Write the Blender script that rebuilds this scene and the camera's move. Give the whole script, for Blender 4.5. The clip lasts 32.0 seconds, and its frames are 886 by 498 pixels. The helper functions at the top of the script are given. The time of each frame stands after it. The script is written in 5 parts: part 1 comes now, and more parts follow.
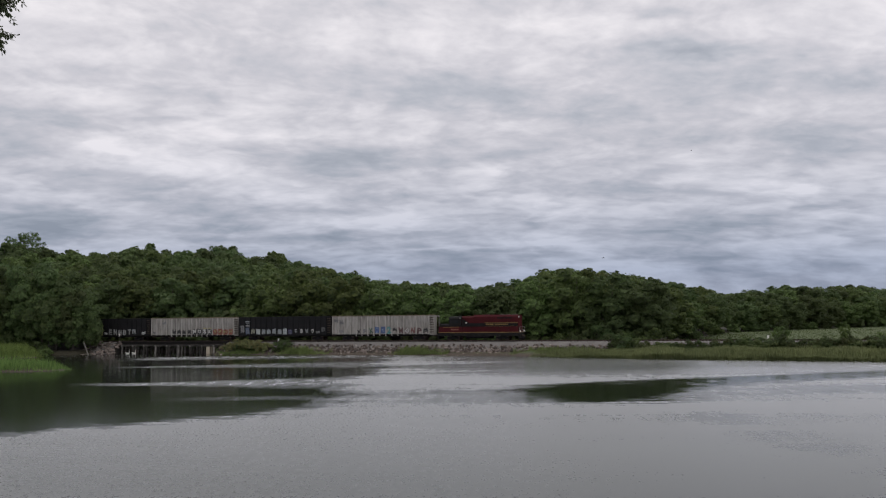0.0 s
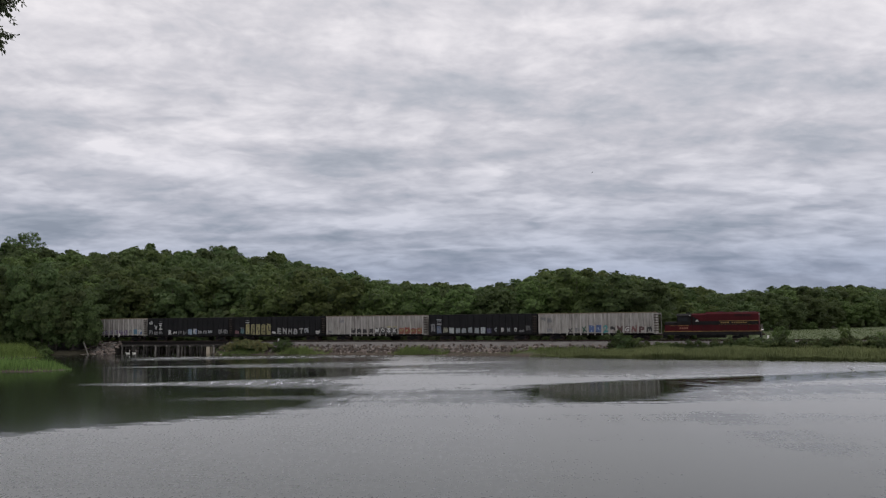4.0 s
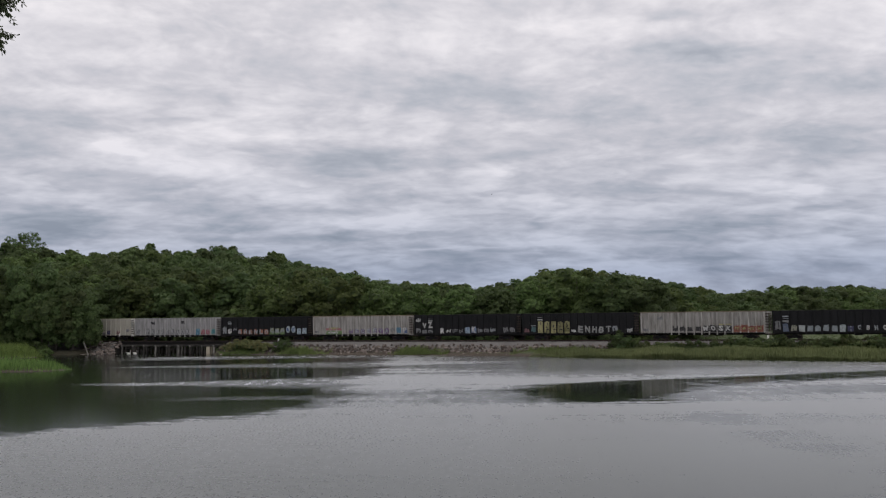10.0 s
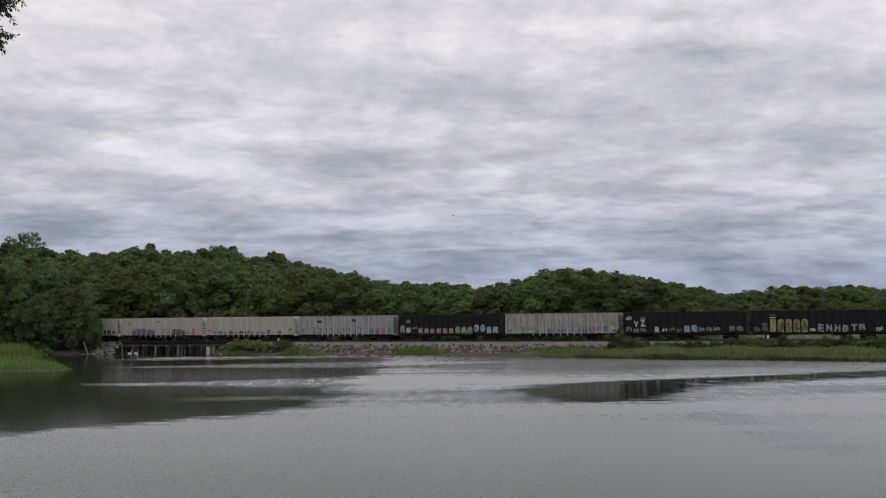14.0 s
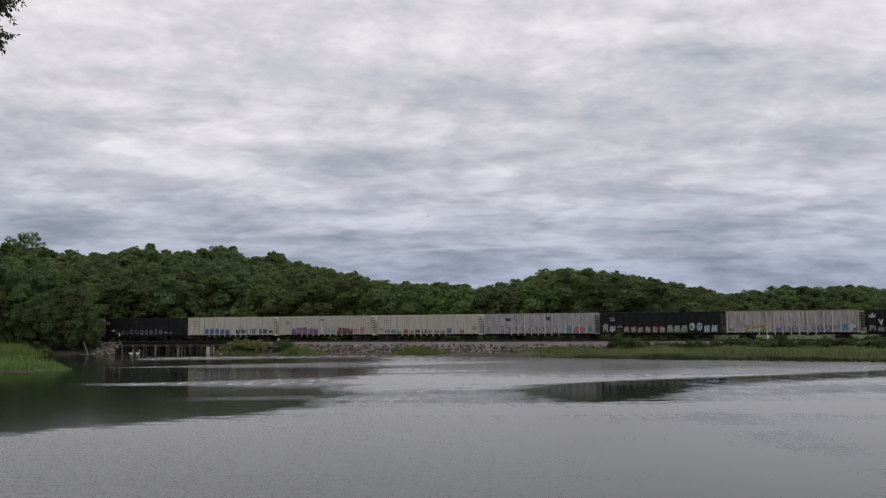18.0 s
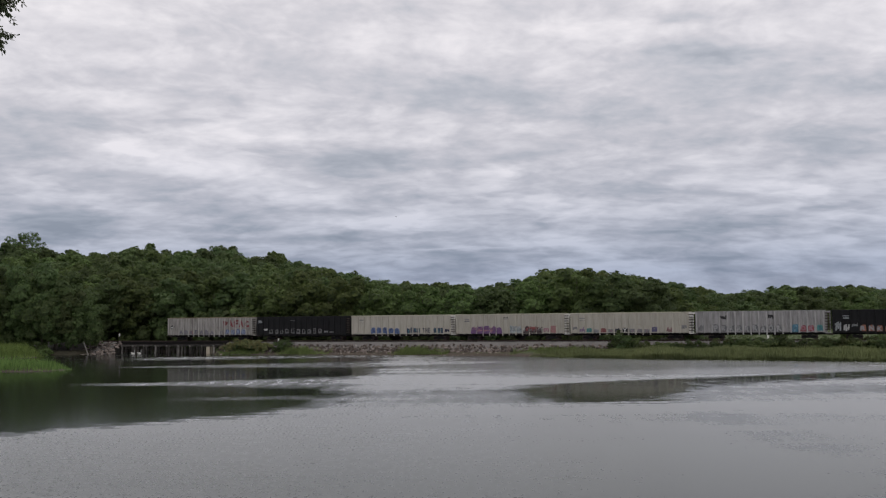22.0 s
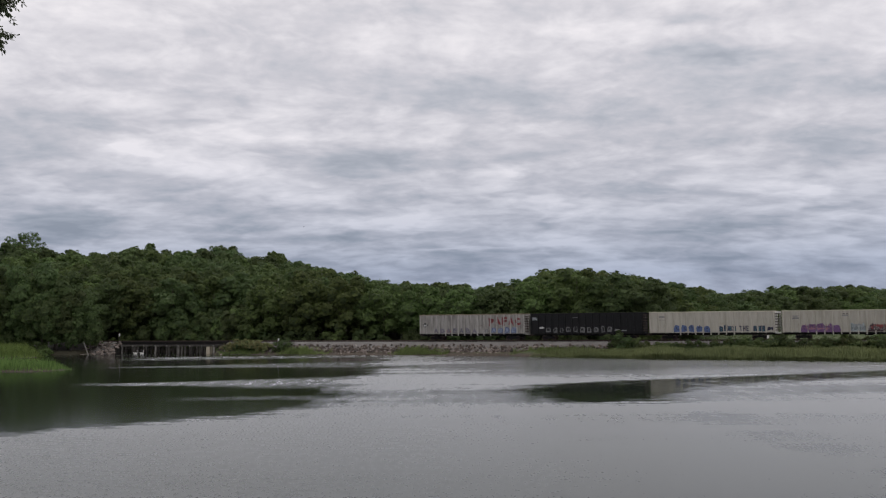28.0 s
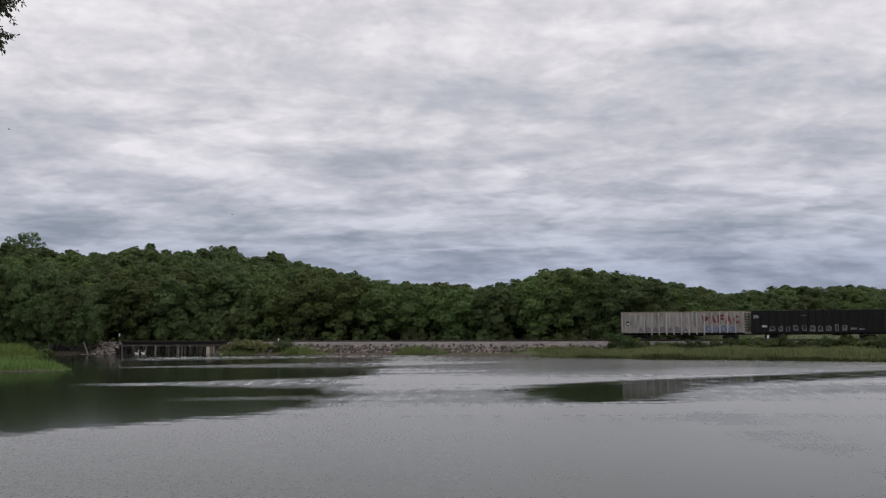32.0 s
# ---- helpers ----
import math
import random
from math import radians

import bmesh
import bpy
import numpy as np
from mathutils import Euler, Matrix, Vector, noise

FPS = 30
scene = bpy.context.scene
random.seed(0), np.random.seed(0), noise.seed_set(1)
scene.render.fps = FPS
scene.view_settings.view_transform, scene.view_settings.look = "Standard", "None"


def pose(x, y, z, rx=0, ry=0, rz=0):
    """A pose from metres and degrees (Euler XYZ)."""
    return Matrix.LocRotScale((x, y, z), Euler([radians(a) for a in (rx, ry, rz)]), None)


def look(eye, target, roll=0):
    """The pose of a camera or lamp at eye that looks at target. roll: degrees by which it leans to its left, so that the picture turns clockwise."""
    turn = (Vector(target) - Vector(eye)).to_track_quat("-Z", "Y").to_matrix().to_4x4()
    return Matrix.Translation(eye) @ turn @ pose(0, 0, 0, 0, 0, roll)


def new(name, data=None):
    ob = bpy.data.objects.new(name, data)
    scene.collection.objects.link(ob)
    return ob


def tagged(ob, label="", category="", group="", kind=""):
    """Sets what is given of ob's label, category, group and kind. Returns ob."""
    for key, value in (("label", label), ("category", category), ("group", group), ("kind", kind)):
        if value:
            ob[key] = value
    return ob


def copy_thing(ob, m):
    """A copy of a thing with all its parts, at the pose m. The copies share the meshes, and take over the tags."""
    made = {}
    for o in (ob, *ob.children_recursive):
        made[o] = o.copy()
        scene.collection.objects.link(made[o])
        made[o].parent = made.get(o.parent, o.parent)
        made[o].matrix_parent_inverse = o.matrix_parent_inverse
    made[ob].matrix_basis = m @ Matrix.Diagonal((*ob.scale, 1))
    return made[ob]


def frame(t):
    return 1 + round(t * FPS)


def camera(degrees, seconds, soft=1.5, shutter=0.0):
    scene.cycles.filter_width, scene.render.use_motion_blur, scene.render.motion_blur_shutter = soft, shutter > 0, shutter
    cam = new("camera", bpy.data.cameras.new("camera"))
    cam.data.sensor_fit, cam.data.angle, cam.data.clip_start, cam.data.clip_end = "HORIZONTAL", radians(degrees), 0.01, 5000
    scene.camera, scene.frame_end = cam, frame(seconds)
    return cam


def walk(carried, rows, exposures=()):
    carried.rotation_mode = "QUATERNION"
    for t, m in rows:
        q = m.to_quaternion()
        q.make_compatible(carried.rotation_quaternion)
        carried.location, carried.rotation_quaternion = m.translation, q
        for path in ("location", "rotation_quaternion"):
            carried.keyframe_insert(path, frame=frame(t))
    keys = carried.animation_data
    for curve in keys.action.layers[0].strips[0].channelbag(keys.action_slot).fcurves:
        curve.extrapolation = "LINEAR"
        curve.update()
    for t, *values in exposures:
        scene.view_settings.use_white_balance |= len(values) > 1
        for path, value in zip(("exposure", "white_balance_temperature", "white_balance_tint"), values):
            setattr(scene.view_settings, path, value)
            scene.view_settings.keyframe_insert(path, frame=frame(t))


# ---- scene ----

import itertools
from math import sin, cos, pi

# ---------------------------------------------------------------- plan
EYE = 7.23                      # camera height over the water
A = radians(22.08)              # the track's turn against the picture plane
CA, SA = cos(A), sin(A)
TX, TY = -0.14, 191.24          # the track's origin (s = 0)
RAIL = 2.6                      # top of rail over the water
LENGTH = {"white": 21.7, "grey": 21.6, "beige": 21.7, "black": 21.3}  # coupler to coupler


def tr(s, v, z):
    """World point from the track's own axes: s along it, v towards the lake."""
    return (TX + s * CA - v * SA, TY - s * SA - v * CA, z)


# ---------------------------------------------------------------- camera
cam = camera(47.07, 32.0, soft=1.25)
CAM = Matrix.Translation((0, 0, EYE)) @ pose(0, 0, 0, 90 + 3.73) @ pose(0, 0, 0, 0, 0, -0.69)
walk(cam, [(0, CAM), (32, CAM)])

# ---------------------------------------------------------------- light
world = bpy.data.worlds.new("world")
scene.world = world
world.use_nodes = True
wn = world.node_tree
sky = wn.nodes.new("ShaderNodeTexSky")
sky.sky_type, sky.sun_disc = "NISHITA", False
sky.sun_elevation, sky.sun_rotation = radians(62), radians(95)
wn.links.new(sky.outputs[0], wn.nodes["Background"].inputs[0])
wn.nodes["Background"].inputs[1].default_value = 0.06
sun = new("sun", bpy.data.lights.new("sun", "SUN"))
sun.data.energy, sun.data.angle, sun.data.color = 5.0, radians(75), (1.0, 0.96, 0.9)
sun.matrix_basis = look((0, 0, 0), (-sin(radians(95)) * cos(radians(62)), -cos(radians(95)) * cos(radians(62)), -sin(radians(62))))


# ---------------------------------------------------------------- materials
class Nodes:
    def __init__(self, name):
        self.m = bpy.data.materials.new(name)
        self.m.use_nodes = True
        self.t = self.m.node_tree
        self.b = self.t.nodes["Principled BSDF"]

    def n(self, kind, **values):
        node = self.t.nodes.new("ShaderNode" + kind)
        for k, v in values.items():
            node.inputs[k].default_value = v
        return node

    def to(self, a, b):
        self.t.links.new(a, b)

    def coords(self, space="Object", scale=(1, 1, 1)):
        c, m = self.n("TexCoord"), self.n("Mapping")
        m.inputs["Scale"].default_value = scale
        self.to(c.outputs[space], m.inputs[0])
        return m.outputs[0]

    def noise(self, where, scale, detail=3.0, rough=0.55, distortion=0.0):
        x = self.n("TexNoise", Scale=scale, Detail=detail, Roughness=rough, Distortion=distortion)
        self.to(where, x.inputs["Vector"])
        return x.outputs["Fac"]

    def ramp(self, fac, stops):
        r = self.n("ValToRGB")
        e = r.color_ramp.elements
        while len(e) < len(stops):
            e.new(0.5)
        for el, (p, c) in zip(e, stops):
            el.position, el.color = p, (*c, 1) if len(c) == 3 else c
        self.to(fac, r.inputs[0])
        return r.outputs[0]

    def mix(self, fac, a, b, kind="MIX"):
        m = self.n("Mix")
        m.data_type, m.blend_type = "RGBA", kind
        for value, slot in ((fac, 0), (a, 6), (b, 7)):
            if isinstance(value, bpy.types.NodeSocket):
                self.to(value, m.inputs[slot])
            else:
                m.inputs[slot].default_value = value if slot == 0 else (*value, 1)
        return m.outputs[2]

    def math(self, op, a, b=0.0, c=0.0):
        m = self.n("Math")
        m.operation = op
        for i, v in enumerate((a, b, c)):
            if isinstance(v, bpy.types.NodeSocket):
                self.to(v, m.inputs[i])
            else:
                m.inputs[i].default_value = v
        return m.outputs[0]

    def bump(self, height, strength, distance):
        b = self.n("Bump", Strength=strength, Distance=distance)
        self.to(height, b.inputs["Height"])
        self.to(b.outputs[0], self.b.inputs["Normal"])
        return b


def surface(name, dark, light, rough=0.8, metal=0.0, scale=1.0, stretch=(1, 1, 1), grain=12.0, bump=0.3, depth=0.02, vary=0.15, space="Object"):
    """Paint, stone, timber and the like: broad stains, fine grain, a little relief, and a shift from piece to piece."""
    k = Nodes(name)
    w = k.coords(space, stretch)
    big, fine = k.noise(w, scale, 4), k.noise(w, scale * grain, 3, 0.65)
    col = k.ramp(k.math("MULTIPLY_ADD", fine, 0.35, k.math("MULTIPLY", big, 0.75)), [(0.35, dark), (0.72, light)])
    info = k.n("ObjectInfo")
    hs = k.n("HueSaturation")
    k.to(k.math("MULTIPLY_ADD", info.outputs["Random"], 2 * vary, 1 - vary), hs.inputs["Value"])
    k.to(col, hs.inputs["Color"])
    k.to(hs.outputs[0], k.b.inputs["Base Color"])
    k.b.inputs["Roughness"].default_value, k.b.inputs["Metallic"].default_value = rough, metal
    if bump:
        k.bump(fine, bump, depth)
    return k.m


def foliage(name, dark, light, vary=0.24):
    k = Nodes(name)
    geo, info = k.n("NewGeometry"), k.n("ObjectInfo")
    w = k.coords("Object")
    f = k.math("MULTIPLY_ADD", k.noise(w, 0.5, 3), 0.6, k.math("MULTIPLY", geo.outputs["Random Per Island"], 0.5))
    col = k.ramp(f, [(0.2, dark), (0.8, light)])
    hs = k.n("HueSaturation")
    k.to(col, hs.inputs["Color"])
    # stands of lighter and darker kinds
    stand = k.noise(geo.outputs["Position"], 0.035, 2.0, 0.6)
    k.to(k.math("MULTIPLY", k.math("MULTIPLY_ADD", info.outputs["Random"], 2 * vary, 1 - vary), k.math("MULTIPLY_ADD", stand, 0.45, 0.88)), hs.inputs["Value"])
    k.to(k.math("MULTIPLY_ADD", info.outputs["Random"], 0.034, k.math("MULTIPLY_ADD", stand, -0.04, 0.508)), hs.inputs["Hue"])
    k.to(hs.outputs[0], k.b.inputs["Base Color"])
    k.b.inputs["Roughness"].default_value = 0.65
    k.b.inputs["Specular IOR Level"].default_value = 0.25
    thin, both = k.n("BsdfTranslucent"), k.n("MixShader", Fac=0.48)
    k.to(hs.outputs[0], thin.inputs[0])
    k.to(k.b.outputs[0], both.inputs[1])
    k.to(thin.outputs[0], both.inputs[2])
    k.to(both.outputs[0], k.t.nodes["Material Output"].inputs[0])
    return k.m


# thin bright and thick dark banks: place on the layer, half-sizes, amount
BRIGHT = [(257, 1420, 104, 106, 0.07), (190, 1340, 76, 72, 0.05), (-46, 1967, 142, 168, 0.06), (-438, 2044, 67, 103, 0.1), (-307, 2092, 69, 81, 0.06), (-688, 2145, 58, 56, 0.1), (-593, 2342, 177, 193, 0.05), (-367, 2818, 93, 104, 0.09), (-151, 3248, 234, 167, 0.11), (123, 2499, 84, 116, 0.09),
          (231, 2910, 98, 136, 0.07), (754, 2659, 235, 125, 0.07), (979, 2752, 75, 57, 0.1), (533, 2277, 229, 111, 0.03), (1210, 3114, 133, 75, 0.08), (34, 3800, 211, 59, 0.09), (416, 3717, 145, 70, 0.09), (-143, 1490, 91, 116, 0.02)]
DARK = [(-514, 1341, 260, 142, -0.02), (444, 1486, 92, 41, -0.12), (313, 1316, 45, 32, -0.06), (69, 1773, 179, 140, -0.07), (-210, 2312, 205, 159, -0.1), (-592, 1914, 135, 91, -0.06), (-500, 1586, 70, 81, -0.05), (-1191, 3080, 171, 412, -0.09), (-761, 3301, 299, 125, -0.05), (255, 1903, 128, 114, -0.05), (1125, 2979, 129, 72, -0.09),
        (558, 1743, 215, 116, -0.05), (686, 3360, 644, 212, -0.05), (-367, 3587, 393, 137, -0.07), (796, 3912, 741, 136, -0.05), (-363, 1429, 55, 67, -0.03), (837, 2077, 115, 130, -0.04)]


def cloud_material():
    k = Nodes("overcast_cloud")
    k.t.nodes.remove(k.b)
    c, far = k.n("TexCoord"), k.n("VectorMath")
    far.operation = "LENGTH"
    k.to(c.outputs["Object"], far.inputs[0])
    far = far.outputs["Value"]

    def bend(amount, scale, detail):
        """The layer's plane, pushed about by a slow noise."""
        wob, add = k.n("TexNoise", Scale=scale, Detail=detail, Roughness=0.55), k.n("VectorMath")
        k.to(c.outputs["Object"], wob.inputs["Vector"])
        add.operation = "MULTIPLY_ADD"
        k.to(wob.outputs["Color"], add.inputs[0])
        add.inputs[1].default_value = (amount, amount, 0)
        k.to(c.outputs["Object"], add.inputs[2])
        return add.outputs[0]

    # forms grow with distance, more along the view than across it
    xyz, uv = k.n("SeparateXYZ"), k.n("CombineXYZ")
    k.to(bend(110, 0.003, 2.0), xyz.inputs[0])
    k.to(k.math("DIVIDE", xyz.outputs[0], k.math("MULTIPLY_ADD", far, 0.072, 50.0)), uv.inputs[0])
    deep = k.math("ADD", k.math("ABSOLUTE", xyz.outputs[1]), 60.0)
    k.to(k.math("MULTIPLY_ADD", k.math("LOGARITHM", deep, 2.71828), 5.4, k.math("MULTIPLY", k.math("MULTIPLY", deep, deep), 1.3 / 9e6)), uv.inputs[1])

    def layer(size, seed, detail, rough, distortion=0.0):
        m = k.n("Mapping")
        m.inputs["Scale"].default_value, m.inputs["Rotation"].default_value, m.inputs["Location"].default_value = (1 / size, 1 / size, 0), (0, 0, radians(-9)), (seed, seed * 1.7, 0)
        k.to(uv.outputs[0], m.inputs[0])
        return k.math("ADD", k.noise(m.outputs[0], 1.0, detail, rough, distortion), -0.5)

    broad, cells, curls, flecks = layer(5.0, 3.1, 2.0, 0.5), layer(1.25, 8.3, 3.0, 0.5, 0.2), layer(0.40, 1.7, 3.0, 0.5, 0.25), layer(0.14, 4.4, 4.0, 0.55)
    reach = k.math("MINIMUM", k.math("MULTIPLY_ADD", far, 0.00011, -0.04), 0.36)
    f = k.math("MULTIPLY_ADD", broad, 0.28, 0.560)
    f = k.math("MULTIPLY_ADD", cells, k.math("MULTIPLY_ADD", reach, 1.35, 0.10), f)
    f = k.math("MULTIPLY_ADD", curls, k.math("MULTIPLY_ADD", reach, 0.70, 0.09), f)
    f = k.math("MULTIPLY_ADD", flecks, 0.11, f)
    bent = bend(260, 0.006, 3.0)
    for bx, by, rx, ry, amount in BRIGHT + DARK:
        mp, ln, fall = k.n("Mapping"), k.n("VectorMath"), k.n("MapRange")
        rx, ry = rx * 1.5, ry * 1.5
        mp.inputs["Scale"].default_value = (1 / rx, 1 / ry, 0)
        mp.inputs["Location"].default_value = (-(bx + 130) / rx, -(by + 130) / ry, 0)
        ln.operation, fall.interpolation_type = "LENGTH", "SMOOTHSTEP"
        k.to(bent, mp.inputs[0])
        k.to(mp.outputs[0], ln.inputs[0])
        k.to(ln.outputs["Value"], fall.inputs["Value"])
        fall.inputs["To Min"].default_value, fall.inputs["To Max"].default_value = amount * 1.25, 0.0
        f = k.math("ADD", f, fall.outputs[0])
    col = k.ramp(f, [(0.36, (0.41, 0.425, 0.468)), (0.45, (0.525, 0.53, 0.57)), (0.53, (0.667, 0.642, 0.672)), (0.60, (0.81, 0.775, 0.795)), (0.70, (1.0, 0.945, 0.95))])
    # thicker towards the horizon
    col = k.mix(1.0, col, k.ramp(k.math("MULTIPLY", far, 1 / 4800), [(0.24, (1.0, 1.0, 1.0)), (0.45, (0.81, 0.822, 0.853)), (0.90, (0.385, 0.455, 0.59))]), "MULTIPLY")
    em, tr_, add2 = k.n("Emission", Strength=1.0), k.n("BsdfTransparent"), k.n("AddShader")
    tr_.inputs[0].default_value = (0.15, 0.15, 0.15, 1)
    k.to(col, em.inputs[0])
    k.to(em.outputs[0], add2.inputs[0])
    k.to(tr_.outputs[0], add2.inputs[1])
    k.to(add2.outputs[0], k.t.nodes["Material Output"].inputs[0])
    k.m.cycles.emission_sampling = "NONE"
    return k.m


def water_material():
    k = Nodes("lake_water")
    k.t.nodes.remove(k.b)
    body, gloss, fres, both = k.n("BsdfDiffuse"), k.n("BsdfGlossy"), k.n("Fresnel", IOR=1.33), k.n("MixShader")
    body.inputs["Color"].default_value = (0.018, 0.025, 0.013, 1)
    gloss.inputs["Color"].default_value = (0.82, 0.83, 0.845, 1)
    k.to(fres.outputs[0], both.inputs[0])
    k.to(body.outputs[0], both.inputs[1])
    k.to(gloss.outputs[0], both.inputs[2])
    k.to(both.outputs[0], k.t.nodes["Material Output"].inputs[0])
    geo = k.n("NewGeometry")
    place = k.n("SeparateXYZ")
    k.to(geo.outputs["Position"], place.inputs[0])
    m = k.n("Mapping")
    k.to(geo.outputs["Position"], m.inputs[0])
    m.inputs["Scale"].default_value = (0.010, 0.060, 1)
    m.inputs["Rotation"].default_value = (0, 0, radians(3))
    streak = k.noise(m.outputs[0], 1.0, 5.0, 0.62, 0.5)

    def ease(value, a, b, lo=0.0, hi=1.0):
        r = k.n("MapRange")
        r.interpolation_type = "SMOOTHSTEP"
        for slot, q in (("From Min", a), ("From Max", b), ("To Min", lo), ("To Max", hi)):
            r.inputs[slot].default_value = q
        k.to(value, r.inputs["Value"])
        return r.outputs[0]

    # calm lee under the wooded shore, and a calm lane out in the lake
    px, py = place.outputs[0], place.outputs[1]
    md = k.n("Mapping")
    k.to(geo.outputs["Position"], md.inputs[0])
    md.inputs["Scale"].default_value = (0.30, 0.75, 1)
    dash = k.noise(md.outputs[0], 1.0, 3.0, 0.55)
    lee = k.math("MULTIPLY", ease(k.math("MULTIPLY_ADD", streak, 8.0, px), -13.0, -2.0, 1.0, 0.0), k.math("MULTIPLY", ease(k.math("MULTIPLY_ADD", dash, 16.0, k.math("MULTIPLY_ADD", px, -0.93, py)), 95.0, 102.0), ease(py, 150.0, 190.0, 1.0, 0.85)))
    bed = k.math("SUBTRACT", py, k.math("MULTIPLY_ADD", k.math("MAXIMUM", k.math("ADD", px, -29.0), 0.0), 0.5, ease(px, 13.0, 29.0, 83.0, 101.0)))
    lane = k.math("MULTIPLY", ease(k.math("MULTIPLY_ADD", px, -0.40, py), 99.0, 104.0, 1.0, 0.0), k.math("MULTIPLY", ease(k.math("MULTIPLY_ADD", dash, 7.0, bed), 0.0, 10.0), ease(px, 3.0, 16.0)))
    broken = k.math("MULTIPLY", k.math("MULTIPLY", ease(px, 9.0, 15.0), ease(px, 17.0, 23.0, 1.0, 0.0)), k.math("MULTIPLY", ease(py, 79.0, 87.0), ease(py, 104.0, 108.0, 1.0, 0.0)))
    lane = k.math("MAXIMUM", lane, k.math("MULTIPLY", broken, ease(dash, 0.48, 0.60)))
    # a smooth slick curving in from it
    slick = k.math("ABSOLUTE", k.math("ADD", px, k.math("MULTIPLY_ADD", streak, -7.0, -16.0)))
    slick = k.math("MULTIPLY", ease(slick, 0.5, 4.0, 1.0, 0.0), ease(py, 72.0, 79.0, 1.0, 0.0))
    m2 = k.n("Mapping")
    k.to(geo.outputs["Position"], m2.inputs[0])
    m2.inputs["Scale"].default_value = (0.035, 0.32, 1)
    thin = k.noise(m2.outputs[0], 1.0, 4.0, 0.6, 0.3)
    calm = k.math("MAXIMUM", lee, k.math("MULTIPLY", lane, ease(dash, 0.36, 0.56, 0.52, 0.84)))
    slack = k.math("MULTIPLY", ease(py, 110.0, 124.0), ease(px, -8.0, 14.0))
    calm = k.math("MAXIMUM", calm, k.math("MULTIPLY", slack, 0.32))
    wind = k.math("ADD", k.math("MULTIPLY_ADD", streak, 2.4, k.math("MULTIPLY_ADD", thin, 0.8, -1.6)), k.math("MULTIPLY_ADD", calm, -1.25, 1.0))
    # a breeze chops the far side
    far = ease(k.math("MULTIPLY_ADD", px, 0.45, k.math("MULTIPLY_ADD", streak, 26.0, py)), 138.0, 152.0)
    far = k.math("MULTIPLY", far, ease(k.math("MULTIPLY_ADD", streak, 10.0, px), -12.0, 2.0))
    far = k.math("MULTIPLY", far, k.math("MULTIPLY_ADD", slack, -0.45, 1.0))
    m3 = k.n("Mapping")
    k.to(geo.outputs["Position"], m3.inputs[0])
    m3.inputs["Scale"].default_value = (0.9, 0.20, 1)
    grain = k.noise(m3.outputs[0], 1.0, 3.0, 0.6)
    wind = k.math("MULTIPLY_ADD", k.math("ADD", grain, -0.5), 0.9, wind)
    wind = k.math("MAXIMUM", wind, k.math("MULTIPLY", ease(py, 66.0, 86.0, 0.92, 0.0), k.math("SUBTRACT", 1.0, lee)))
    # light streaks of breeze through the lee
    for depth, half, x0, amount, grow in ((114.0, 2.0, -46.0, 1.2, 4.6), (154.0, 2.2, -58.0, 1.1, 4.8), (92.0, 1.5, -32.0, 0.5, 1.3), (186.0, 8.0, -64.0, 1.4, 1.0)):
        q = k.math("ABSOLUTE", k.math("ADD", k.math("MULTIPLY_ADD", streak, 9.0, py), -depth - 4.5))
        q = k.math("DIVIDE", q, ease(px, x0 + 8.0, -10.0, 1.0, grow))
        q = k.math("MULTIPLY", ease(q, half * 0.4, half * 1.6, 1.0, 0.0), k.math("MULTIPLY", ease(px, x0, x0 + 14.0), ease(px, -6.0, 3.0, 1.0, 0.0)))
        wind = k.math("MAXIMUM", wind, k.math("MULTIPLY", q, k.math("MULTIPLY", grain, amount)))
    wind = k.math("MAXIMUM", wind, k.math("MULTIPLY", far, k.math("MULTIPLY_ADD", thin, 1.0, k.math("MULTIPLY_ADD", grain, 0.5, -0.2))))
    wind = k.math("MULTIPLY_ADD", k.math("MULTIPLY", slack, 0.7), k.math("SUBTRACT", 0.62, wind), wind)
    wind = k.math("MAXIMUM", wind, k.math("MULTIPLY", lee, 0.05))
    wind = k.math("MULTIPLY", wind, k.math("MULTIPLY_ADD", slick, -0.2, 1.0))
    wind = k.math("MINIMUM", k.math("MAXIMUM", wind, 0.0), 1.0)
    wind = k.math("MULTIPLY", wind, k.math("MULTIPLY_ADD", k.math("MULTIPLY", lane, ease(dash, 0.30, 0.50)), -0.75, 1.0))
    # single wavelets
    mw = k.n("Mapping")
    k.to(k.coords("Object"), mw.inputs[0])
    mw.inputs["Scale"].default_value = (5.0, 1.6, 1)
    wavelet = k.noise(mw.outputs[0], 1.0, 4.0, 0.68)
    patch = k.noise(geo.outputs["Position"], 0.06, 2.0, 0.5)
    wind = k.math("MULTIPLY_ADD", k.math("MULTIPLY", k.math("ADD", wavelet, -0.5), k.math("MULTIPLY_ADD", wind, 2.4, 0.55)), k.math("MULTIPLY", k.math("MULTIPLY_ADD", patch, 1.8, -0.2), ease(px, -10.0, 12.0, 1.0, 0.45)), wind)
    wind = k.math("MINIMUM", k.math("MAXIMUM", wind, 0.0), 1.7)
    k.to(k.math("MULTIPLY_ADD", wind, ease(py, 55.0, 110.0, 0.26, 0.27), 0.06), gloss.inputs["Roughness"])
    o = k.coords("Object", (2.2, 2.6, 1))
    rip = k.math("MULTIPLY_ADD", k.noise(o, 3.6, 3.0, 0.62), 0.6, k.math("MULTIPLY", k.noise(o, 0.5, 2.0, 0.5), 0.3))
    b = k.n("Bump", Distance=0.09)
